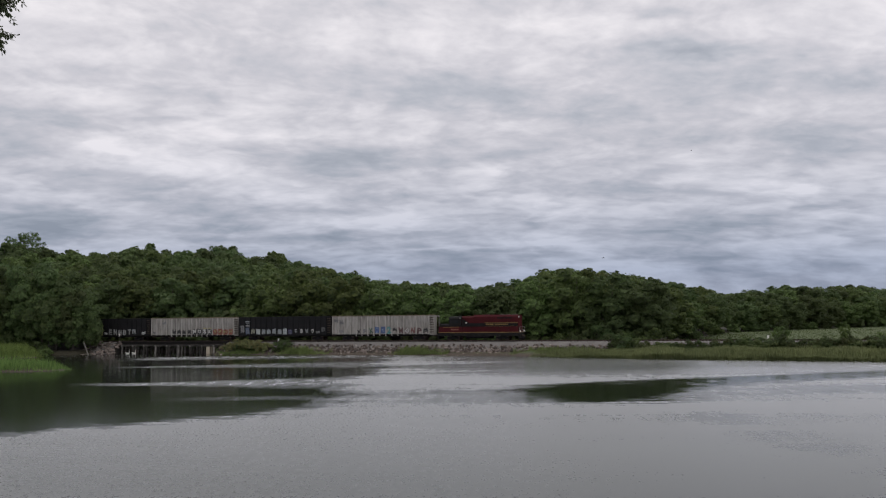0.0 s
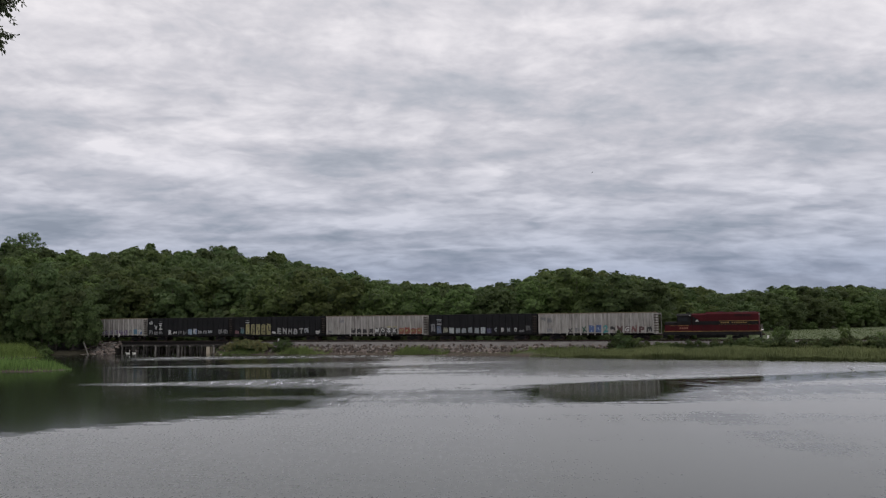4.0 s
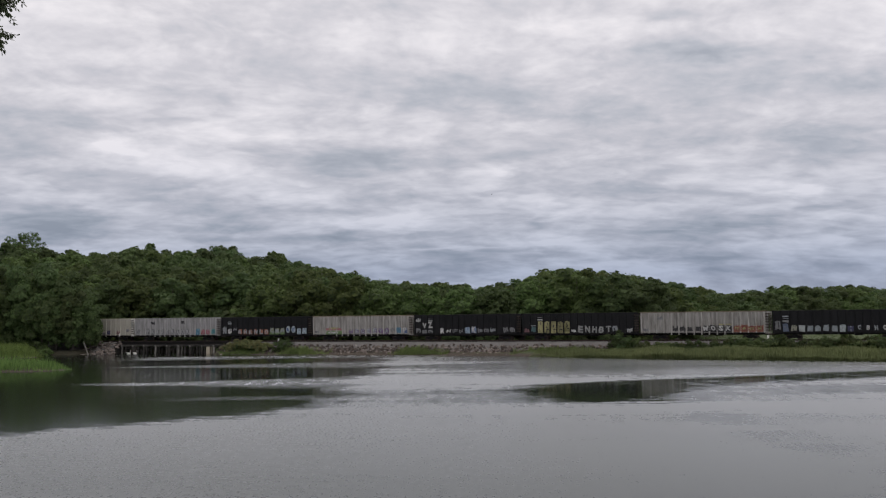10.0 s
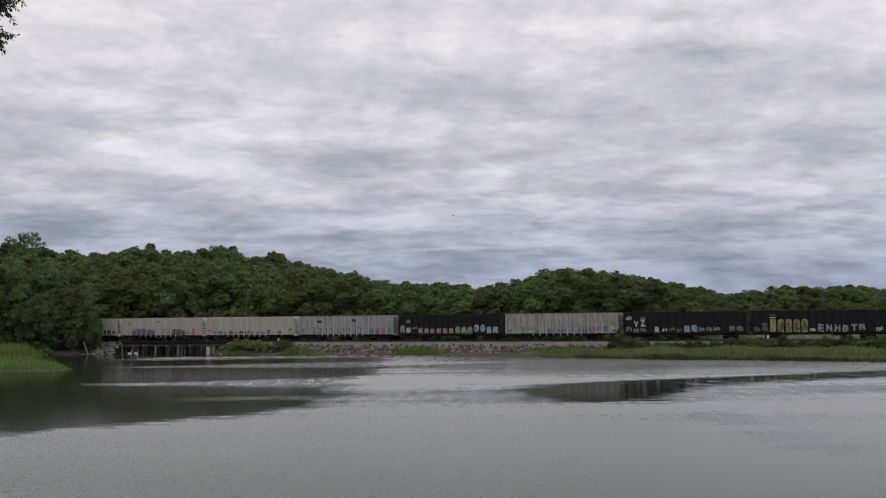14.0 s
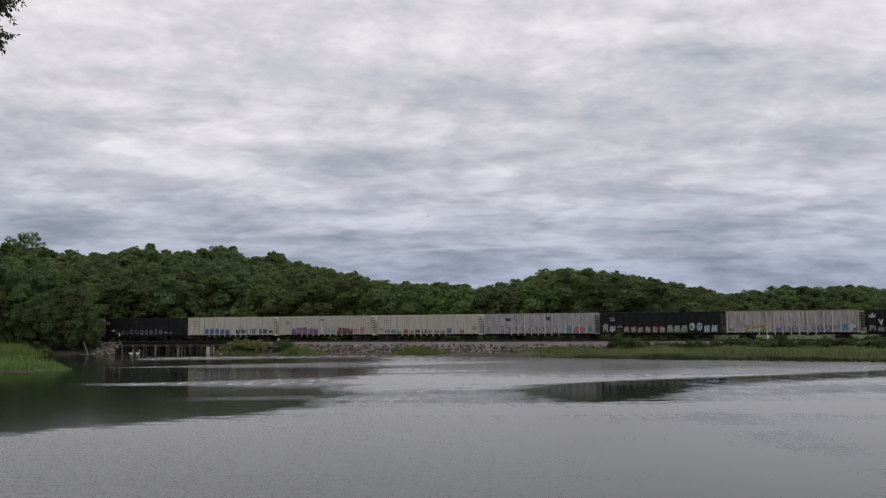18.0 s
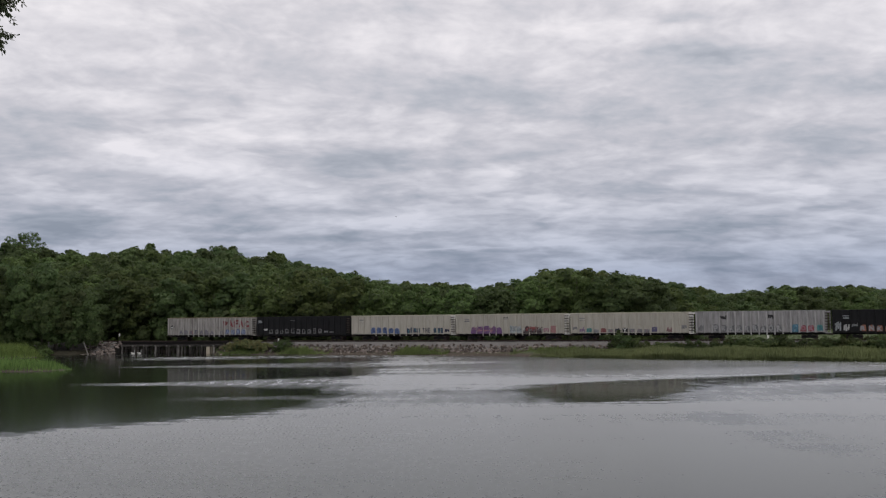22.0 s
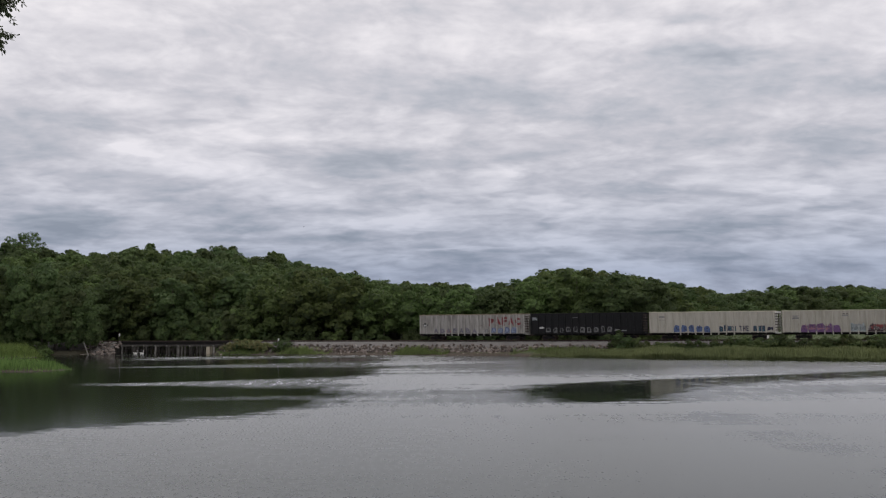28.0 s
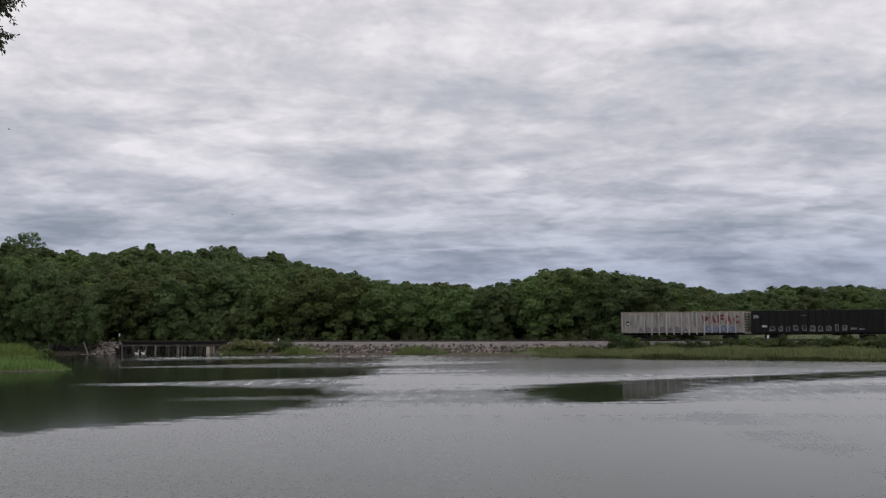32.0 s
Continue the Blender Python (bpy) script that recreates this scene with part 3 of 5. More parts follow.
    me.from_pydata([tuple(v) for v in core.v] + quad.tolist(), [], core.f + k.tolist())
    me.materials.append(material)
    me.materials.append(CORE)
    me.polygons.foreach_set("material_index", [1] * len(core.f) + [0] * len(p))
    return me


def tree(rng, tall, radius, material, leaves=6800, size=0.31, label="", lowest=0.06, lobes=34, group="woods behind the railway"):
    ob = thing("tree", label, "tree", group)
    g = Geo()
    lean = rng.uniform(-0.4, 0.4, 2)
    fork = Vector((lean[0], lean[1], tall * 0.45))
    g.rod((0, 0, -0.6), fork, tall * 0.017, tall * 0.010)
    g.rod(fork, fork + Vector((lean[1], lean[0], tall * 0.4)), tall * 0.010, tall * 0.003)
    for i in range(5):
        a = rng.uniform(0, 2 * pi)
        z = tall * rng.uniform(0.25, 0.45)
        g.rod((lean[0] * z / fork.z, lean[1] * z / fork.z, z), (cos(a) * radius * 0.7, sin(a) * radius * 0.7, z + tall * rng.uniform(0.15, 0.3)), tall * 0.006, tall * 0.002, 6)
    part("trunk", g, BARK, ob)
    part("crown", crown_mesh("crown", rng, radius, tall * lowest, tall, lobes, leaves, size, material), None, ob)
    return ob


def shrub(rng, tall, radius, material, leaves=700, size=0.2, label="", group="shrubs by the line", lobes=14):
    ob = thing("shrub", label, "shrub", group)
    g = Geo()
    for i in range(6):
        a = rng.uniform(0, 2 * pi)
        g.rod((cos(a) * 0.1, sin(a) * 0.1, -0.3), (cos(a) * radius * 0.55, sin(a) * radius * 0.55, tall * 0.65), 0.05, 0.015, 5)
    part("stems", g, BARK, ob)
    part("leaves", crown_mesh("leaves", rng, radius, -tall * 0.15, tall, lobes, leaves, size, material), None, ob)
    return ob


rng = np.random.default_rng(7)
LABELS = ["dense broadleaf tree in dark summer leaf", "rounded oak in full green leaf", "bright green broadleaf tree among darker ones"]
kinds = [tree(rng, TREE * q, 5.0 * w, LEAF[i % 2], label=LABELS[i % 3]) for i, (q, w) in enumerate([(1, 1), (1.05, 0.9), (0.95, 1.1), (1.0, 1.0), (0.9, 0.95), (1.04, 1.0), (1.0, 1.15), (0.97, 0.9)])]
low = [shrub(rng, 3.6, 2.7, LEAF[i % 2], 2400, 0.2, "leafy undergrowth at the foot of the woods", "undergrowth") for i in range(3)]
spots = []
for row in range(10):
    t = -0.50 + rng.uniform(0, 0.02)
    while t < 0.50:
        f, b = float(front_depth(t)), float(back_depth(t))
        y = f + row * 10.0 + rng.uniform(-2, 2)
        if y <= b + 6:
            x = t * y
            s = (x - TX) * CA - (y - TY) * SA
            v = -(x - TX) * SA - (y - TY) * CA
            if not (abs(s + 61) < 15 and v > -11.5):
                room = EYE + float(np.interp(t, SKY_T, SKY_E)) * y * rng.uniform(0.91, 1.025) - float(height(x, y))
                q = min(1.15, max(0.5, room / TREE))
                if t > 0.23 and row < 2:
                    q = min(q, rng.uniform(0.68, 0.9))
                spots.append((x, y, q))
        t += rng.uniform(6.2, 8.4) / y
# trees on the near side of the line, by the creek
bank_spots = []
for s, v, q in ((-78.0, 5.6, 0.52), (-79.2, 6.0, 0.78), (-80.6, 8.2, 0.46), (-81.4, 7.0, 0.9), (-84.0, 5.6, 1.12), (-87.6, 5.8, 1.28), (-84.6, 8.5, 0.74), (-87, 10, 0.9), (-92, 8, 1.38), (-98, 10, 1.3), (-104, 8, 1.45), (-112, 10, 1.4), (-119, 8, 1.5), (-127, 12, 1.4), (-90, 9.5, 1.0), (-95, 11, 0.9), (-103, 13, 0.8), (-96, 13, 0.6)):
    bank_spots.append((*tr(s, v, 0)[:2], q))


def plant(kinds, spots, rng, lo, hi, wide=1.0, tall=None):
    used = set()
    free = list(kinds)
    tops = {o: max(v.co.z for c in o.children for v in c.data.vertices) for o in kinds}
    for x, y, q in spots:
        kind = free.pop() if free else kinds[rng.integers(len(kinds))]
        z = q * rng.uniform(lo, hi) * (tall / tops[kind] if tall else 1.0)
        w = z * (wide if x / y < 0.2 else wide * 1.22)
        m = pose(x, y, float(height(x, y)) - 0.1, 0, 0, rng.uniform(0, 360)) @ Matrix.Diagonal((w, w, z, 1))
        if kind in used:
            # scale lies in the pose alone
            kind2 = copy_thing(kind, Matrix())
            kind2.matrix_basis = m
        else:
            kind.matrix_basis = m
            used.add(kind)


# a few tall ones stand over the rest
for t, y, q in ((-0.425, 290, 1.10), (-0.398, 300, 1.0), (0.33, 400, 1.08), (0.405, 430, 1.08)):
    spots.append((t * y, y, q))
# the front of the middle hill is closed
for t, d, q in ((0.098, 3, 0.92), (0.106, 9, 1.0), (0.114, 4, 0.95)):
    y = float(front_depth(t)) + d
    spots.append((t * y, y, q))
plant(kinds, spots, rng, 0.96, 1.03, 1.08, TREE)
plant([copy_thing(o, Matrix()) for o in kinds[0::2]], bank_spots, rng, 0.96, 1.03, 0.82, TREE)
# a thin-leaved one stands free over the skyline
thin = thing("tree", "tall sparse tree with an open airy crown", "tree", "woods behind the railway", at=pose(-122.0, 296, float(height(-122.0, 296))))
trng = np.random.default_rng(31)
g = Geo().rod((0, 0, -0.5), (0.3, 0, 12.0), 0.3, 0.16).rod((0.3, 0, 12.0), (-0.6, 0.2, 17.4), 0.14, 0.03)
for i in range(9):
    a, z = i * 2.4, 9.5 + i * 0.7
    g.rod((0.3, 0, z), (0.3 + cos(a) * 3.4, sin(a) * 3.4, z + trng.uniform(1.8, 3.2)), 0.08, 0.02, 6)
part("trunk", g, BARK, thin)
part("crown", crown_mesh("crown", trng, 5.6, 8.0, 18.6, 34, 3400, 0.30, LEAF[0], airy=True), None, thin)
under = []
t = -0.5
while t < 0.5:
    y = float(front_depth(t)) - 4.5 + rng.uniform(-1, 1)
    x = t * y
    s = (x - TX) * CA - (y - TY) * SA
    if abs(s + 61) <= 15:
        y += 4.0
        x = t * y
    under.append((x, y, 1.0))
    t += rng.uniform(4.0, 6.0) / y
for s in range(-130, -79, 4):
    under.append((*tr(s + rng.uniform(-1, 1), 12.5 + rng.uniform(-1, 1), 0)[:2], 0.8))
# boughs and brush reach down to the line behind the trestle
for s in range(-78, -42, 2):
    under.append((*tr(s + rng.uniform(-0.8, 0.8), -10.2 + rng.uniform(-0.6, 0.6), 0)[:2], 1.15))
    under.append((*tr(s + rng.uniform(-0.8, 0.8), -13.0 + rng.uniform(-0.8, 0.8), 0)[:2], 2.1))
plant(low, under, rng, 0.7, 1.25)

# ---------------------------------------------------------------- freight cars
# In a car's own space: x along the track from its rear coupler, y away from the lake, z over the rail.
R_WHEEL = 0.42
def posts(paint):
    """Where a car's side posts stand, end to end."""
    return [float(x) for x in np.linspace(0.36, LENGTH[paint] - 1.15, 17)]



SPINS = []


def truck_parts(car, x, parent_name="truck"):
    g = Geo()
    for y in (-1.02, 1.02):
        g.prism([(x - 1.25, 0.38), (x - 0.95, 0.62), (x - 0.35, 0.72), (x + 0.35, 0.72), (x + 0.95, 0.62), (x + 1.25, 0.38), (x + 0.95, 0.30), (x + 0.4, 0.24), (x - 0.4, 0.24), (x - 0.95, 0.30)], y - 0.09, y + 0.09, "y")
    g.box(x - 0.22, x + 0.22, -1.15, 1.15, 0.40, 0.80)
    g.box(x - 0.35, x + 0.35, -0.5, 0.5, 0.78, 1.0)
    t = part("truck", g, STEELBLACK, car, "grimy cast-steel truck")
    for dx in (-0.89, 0.89):
        w = Geo()
        for y in (-0.78, 0.78):
            w.rod((0, y - 0.07, 0), (0, y + 0.07, 0), R_WHEEL, R_WHEEL, 20)
            w.rod((0, y - 0.1 if y < 0 else y + 0.05, 0), (0, y - 0.05 if y < 0 else y + 0.1, 0), 0.12, 0.12, 8)
            w.box(-0.03, 0.03, y - 0.085, y + 0.085, -0.34, 0.34)
        w.rod((0, -1.1, 0), (0, 1.1, 0), 0.075, 0.075, 8)
        ob = part("wheelset", w, RUST, t, "worn steel wheels on an axle", pose(x + dx, 0, R_WHEEL))
    return t


def hopper(paint):
    """A long high-sided gondola with outside posts."""
    car = thing("gondola_car", "", "freight car", "train")
    P = PAINT[paint]
    over = LENGTH[paint]
    x0, x1, x2, zb, zt = 0.15, over - 0.95, over - 0.15, 1.18, 4.62
    half = 1.46
    g = Geo()
    for y in (-half, half):
        g.box(x0, x1, y - 0.03, y + 0.03, zb, zt)
    g.box(x0, x0 + 0.08, -half + 0.03, half - 0.03, zb, zt)
    g.box(x1 - 0.08, x1, -half + 0.03, half - 0.03, zb, zt)
    g.box(x0 + 0.08, x1 - 0.08, -half + 0.03, half - 0.03, zb, zb + 0.1)
    part("body", g, P, car)
    g = Geo().box(x0 + 0.1, x1 - 0.1, -half + 0.04, half - 0.04, 3.9, 4.15)
    part("load_cover", g, STEELBLACK, car, "dark sagging cover over the load")
    for y in (-half, half):
        o = -1 if y < 0 else 1
        part("top_rim", Geo().prism([(y - 0.07, zt), (y + 0.07, zt), (y + 0.07, zt + 0.11), (y, zt + 0.13), (y - 0.07, zt + 0.11)], x0 - 0.05, x1 + 0.05), {"white": RIM, "beige": RIMPALE}.get(paint, P), car, "dented top rim")
        part("side_sill", Geo().box(x0, x1, y + o * 0.032, y + o * 0.10, zb - 0.16, zb + 0.02), STEELBLACK, car)
        for i, x in enumerate(posts(paint)):
            low = zb - (0.34 if 4 <= i <= 11 else 0.05)
            r = Geo()
            a, b = sorted((y + o * 0.032, y + o * 0.16))
            inner, outer = (a, b) if o > 0 else (b, a)
            r.prism([(x - 0.11, inner), (x + 0.11, inner), (x + 0.065, outer), (x - 0.065, outer)], low, zt - 0.02, "z")
            part("side_post", r, POST[paint], car)
    # the open brake end: posts, rungs and a platform
    end = part("end_cage", Geo().box(x1, x2, -1.4, -1.34, 4.35, 4.62).box(x1, x2, 1.34, 1.4, 4.35, 4.62).box(x1, x2, -1.45, 1.45, 1.0, 1.12)
               .box(x2 - 0.08, x2, -1.45, -1.37, 1.1, 4.62).box(x2 - 0.08, x2, 1.37, 1.45, 1.1, 4.62).box(x1, x1 + 0.3, -1.3, 1.3, 1.12, 4.5), P if paint != "beige" else WHITE, car)
    for side in (-1.43, 1.43):
        for z in (1.5, 1.95, 2.4, 2.85, 3.3, 3.75, 4.2):
            part("rung", Geo().box(x1 + 0.02, x2 - 0.02, side - 0.025, side + 0.025, z, z + 0.14), RUST, end)
    g = Geo().box(0.4, over - 0.7, -0.3, 0.3, 0.78, 1.1)
    for x in (6.2, 10.8, 15.2):
        g.prism([(x - 1.3, 1.18), (x + 1.3, 1.18), (x + 0.6, 0.80), (x - 0.6, 0.80)], -1.1, 1.1, "y")
    g.rod((12.6, -1.0, 0.85), (13.9, -1.0, 0.85), 0.2, 0.2, 10)
    part("underframe", g, STEELBLACK, car, "dark underframe with sloped bins and brake gear")
    part("coupler", Geo().box(-0.05, 0.42, -0.14, 0.14, 0.72, 1.0).box(-0.2, 0.05, -0.2, 0.2, 0.74, 0.98), RUST, car)
    part("coupler", Geo().box(over - 0.7, over - 0.2, -0.14, 0.14, 0.72, 1.0).box(over - 0.3, over - 0.05, -0.2, 0.2, 0.74, 0.98), RUST, car)
    truck_parts(car, 3.4)
    truck_parts(car, over - 3.4)
    return car


def letter(g, rng, x0, x1, z0, z1, y, style):
    """One painted shape of a tag: strokes that spell nothing."""
    w, h = x1 - x0, z1 - z0
    k = max(0.1, min(0.24, w * 0.24))
    lean = rng.uniform(-0.08, 0.12) * w

    def stroke(pts):
        g.prism([(x0 + p * w + q * lean, z0 + q * h) for p, q in pts], y - 0.012, y, "y")
    a = k / w
    b = k / h
    if style == "gaps":
        # the dark openings inside a fat painted shape
        kind = rng.integers(4)
        q = rng.uniform(0.45, 0.65)
        if kind != 2:
            p = rng.uniform(0.2, 0.42)
            stroke([(p, q), (p + 0.34, q + rng.uniform(-0.06, 0.06)), (p + 0.32, q + 0.2), (p + 0.03, q + 0.22)])
        if kind in (0, 2):
            p = rng.uniform(0.25, 0.6)
            stroke([(p, -0.1), (p + 0.18, -0.1), (p + 0.14, 0.3), (p + 0.02, 0.34)])
        if kind in (1, 2):
            p = rng.uniform(0.3, 0.6)
            stroke([(p, 0.82), (p + 0.2, 0.8), (p + 0.12, 1.12), (p - 0.02, 1.12)])
        if kind == 3:
            q = rng.uniform(0.1, 0.25)
            stroke([(0.45, q), (1.08, q + 0.04), (1.08, q + 0.16), (0.5, q + 0.14)])
    elif style == "mass":
        n = max(5, int(w / 0.35))
        stroke([(0, 0.05), (0.03, -0.04), (0.97, -0.04), (1, 0.08)] + [(1 - (i + 0.5) / n, rng.uniform(0.62, 1.05)) for i in range(n)])
    elif style == "block":
        j = rng.uniform(-0.06, 0.06, 10)
        stroke([(0.03 + j[0], j[1]), (0.97 + j[2], j[3]), (0.97 + j[4], 0.92 + j[5]), (0.6 + j[6] * 3, 0.98 + j[7]), (0.05 + j[8], 0.96 + j[9])])
    elif style == "round":
        n = 14
        stroke([(0.5 + 0.48 * cos(2 * pi * i / n), 0.5 + 0.5 * sin(2 * pi * i / n)) for i in range(n)])
    elif style == "arch":
        j = rng.uniform(-0.08, 0.08, 14)
        stroke([(p + j[i], q + j[i + 7]) for i, (p, q) in enumerate(((0.05, 0.04), (0.95, 0.04), (0.97, 0.6), (0.85, 0.92), (0.5, 0.96), (0.16, 0.92), (0.04, 0.6)))])
    else:
        # loose slanting dabs
        for i in range(2 if w < 0.9 else 3):
            p = (i + rng.uniform(0.0, 0.3)) / (2 if w < 0.9 else 3)
            tilt, q0, q1 = rng.uniform(-0.18, 0.18), rng.uniform(0, 0.25), rng.uniform(0.65, 1.0)
            stroke([(p, q0), (p + a * 1.1, q0 + 0.05), (p + a + tilt, q1), (p + tilt, q1 - 0.06)])
        q = rng.uniform(0.2, 0.7)
        stroke([(0.05, q), (0.8, q + rng.uniform(-0.2, 0.2)), (0.85, q + b), (0.1, q + b * 1.2)])


class Strokes:
    """Keeps each painted stroke as a shape of its own."""
    def __init__(self):
        self.each = []

    def prism(self, *shape):
        self.each.append(Geo().prism(*shape))


GLYPHS = {}
tilt = random.Random(17)


def glyph(g, ch, x0, x1, z0, z1, y, depth=0.014):
    """A printed letter of the built-in font, stretched into its box."""
    if ch not in GLYPHS:
        cu = bpy.data.curves.new("letter", "FONT")
        cu.body, cu.offset, cu.resolution_u = ch, 0.045, 2
        ob = bpy.data.objects.new("letter", cu)
        scene.collection.objects.link(ob)
        me = bpy.data.meshes.new_from_object(ob.evaluated_get(bpy.context.evaluated_depsgraph_get()))
        co = [v.co.copy() for v in me.vertices]
        lo, hi = [min(c[i] for c in co) for i in (0, 1)], [max(c[i] for c in co) for i in (0, 1)]
        GLYPHS[ch] = [((c.x - lo[0]) / (hi[0] - lo[0]), (c.y - lo[1]) / (hi[1] - lo[1])) for c in co], [tuple(p.vertices) for p in me.polygons]
        bpy.data.objects.remove(ob)
        bpy.data.curves.remove(cu)
        bpy.data.meshes.remove(me)
    flat, faces = GLYPHS[ch]
    n = len(flat)
    # drawn by hand: leaning, swelling and uneven
    lean, swell, tip, ph = tilt.uniform(-0.22, 0.22), tilt.uniform(-0.16, 0.16), tilt.uniform(-0.12, 0.12), tilt.uniform(0, 6)
    put = []
    for p, q in flat:
        u = p + (q - 0.5) * lean + (p - 0.5) * (q - 0.5) * swell * 2 + 0.03 * sin(5 * q + ph)
        v = q + (p - 0.5) * tip + 0.04 * sin(4 * p + 2 * ph)
        put.append((x0 + u * (x1 - x0), z0 + v * (z1 - z0)))
    g.add([(p, y - depth, q) for p, q in put] + [(p, y, q) for p, q in put], faces + [tuple(n + i for i in reversed(f)) for f in faces])


def tags(car, seed, rows, ribs):
    """Graffiti on the lake side, painted into the bays between the posts. Rows: first bay, count (or the letters themselves), low, high (metres), colour, style, colour of the inner strokes; counts may be broken."""
    rng = np.random.default_rng(seed)
    bay = ribs[1] - ribs[0]
    for b0, what, z0, z1, colour, style, inner in rows:
        count = len(what) if isinstance(what, str) else what
        wide = style in ("mass", "run")
        for i in range(1 if wide else count):
            g, h = Geo(), Strokes()
            a = ribs[0] + (b0 + i * (0.55 if style == "half" else 1.0)) * bay
            x0, x1 = (a + 0.13, a + bay - 0.13) if not wide else (a + 0.1, a + bay * count - 0.1)
            if style == "half":
                x1 = x0 + bay * 0.5
            dz, up = rng.uniform(-0.06, 0.06), rng.uniform(-0.1, 0.1)
            if isinstance(what, str):
                if what[i] == " ":
                    continue
                j = rng.uniform(-0.05, 0.05, 2)
                if style == "lined":
                    # a pale letter on its darker ground
                    letter(g, rng, x0, x1, z0 + dz, z1 + dz + up, -1.491, "arch")
                    ink = Geo()
                    glyph(ink, what[i], x0 + 0.12, x1 - 0.12, z0 + dz + 0.1, z1 + dz + up - 0.12, -1.505)
                    h.each.append(ink)
                else:
                    glyph(g, what[i], x0 + 0.05 + j[0], x1 - 0.05 + j[1], z0 + dz, z1 + dz + up, -1.491)
                    if style == "bold":
                        # gone over twice
                        glyph(g, what[i], x0 + 0.15 + j[0], x1 + 0.08 + j[1], z0 + dz - 0.08, z1 + dz + up - 0.06, -1.497)
            elif style == "run":
                # a line of small joined letters
                n = int((x1 - x0) / 0.42)
                for q in range(n):
                    letter(g, rng, x0 + q * (x1 - x0) / n, x0 + (q + 0.9) * (x1 - x0) / n, z0 + rng.uniform(-0.08, 0.08), z1 + rng.uniform(-0.15, 0.1), -1.491, "stroke")
            elif style == "ring":
                x0, x1, up = x0 + rng.uniform(-0.02, 0.2), x1 - rng.uniform(-0.02, 0.25), rng.uniform(-0.12, 0.18)
                letter(g, rng, x0, x1, z0 + dz, z1 + dz + up, -1.491, "arch")
                letter(h, rng, x0 + rng.uniform(0.10, 0.2), x1 - rng.uniform(0.10, 0.22), z0 + dz + rng.uniform(0.06, 0.3), z1 + dz + up - 0.12, -1.505, ("arch", "stroke")[i % 2])
            else:
                letter(g, rng, x0, x1, z0 + dz, z1 + dz + up, -1.491, "block" if style == "half" else style)
                if inner:
                    w = x1 - x0
                    letter(h, rng, x0 + w * 0.15, x1 - w * 0.15, z0 + dz + (z1 - z0) * 0.12, z1 + dz - (z1 - z0) * 0.15, -1.505, "stroke" if style in ("mass", "stroke", "round") else "gaps")
            if wide and style == "mass":
                # the paint runs over the posts too
                for r in ribs:
                    if x0 + 0.1 < r < x1 - 0.1:
                        g.box(r - 0.062, r + 0.062, -1.634, -1.6, z0 + dz + 0.1, z1 + dz - 0.2)
            if not g.v:
                continue
            tag = part("graffiti_letter", g, spray(colour), car)
            for one in h.each:
                part("inner_stroke", one, spray(inner), tag)


WH, GY, DK, NAVY = (0.75, 0.75, 0.72), (0.30, 0.30, 0.31), (0.05, 0.045, 0.05), (0.03, 0.03, 0.10)
BLUE, TEAL, PALEBLUE, PURPLE, DULL = (0.07, 0.16, 0.44), (0.03, 0.36, 0.36), (0.38, 0.55, 0.72), (0.20, 0.07, 0.30), (0.42, 0.46, 0.48)
RED, ORANGE, YEL, GREEN, PINK, BROWN = (0.45, 0.05, 0.05), (0.50, 0.15, 0.06), (0.58, 0.52, 0.16), (0.20, 0.36, 0.09), (0.55, 0.22, 0.30), (0.16, 0.06, 0.06)
L0 = 1.30
STENCIL = [(1, 1, 3.75, 3.9, GY, "block", None), (1, 1, 3.35, 3.5, GY, "block", None)]
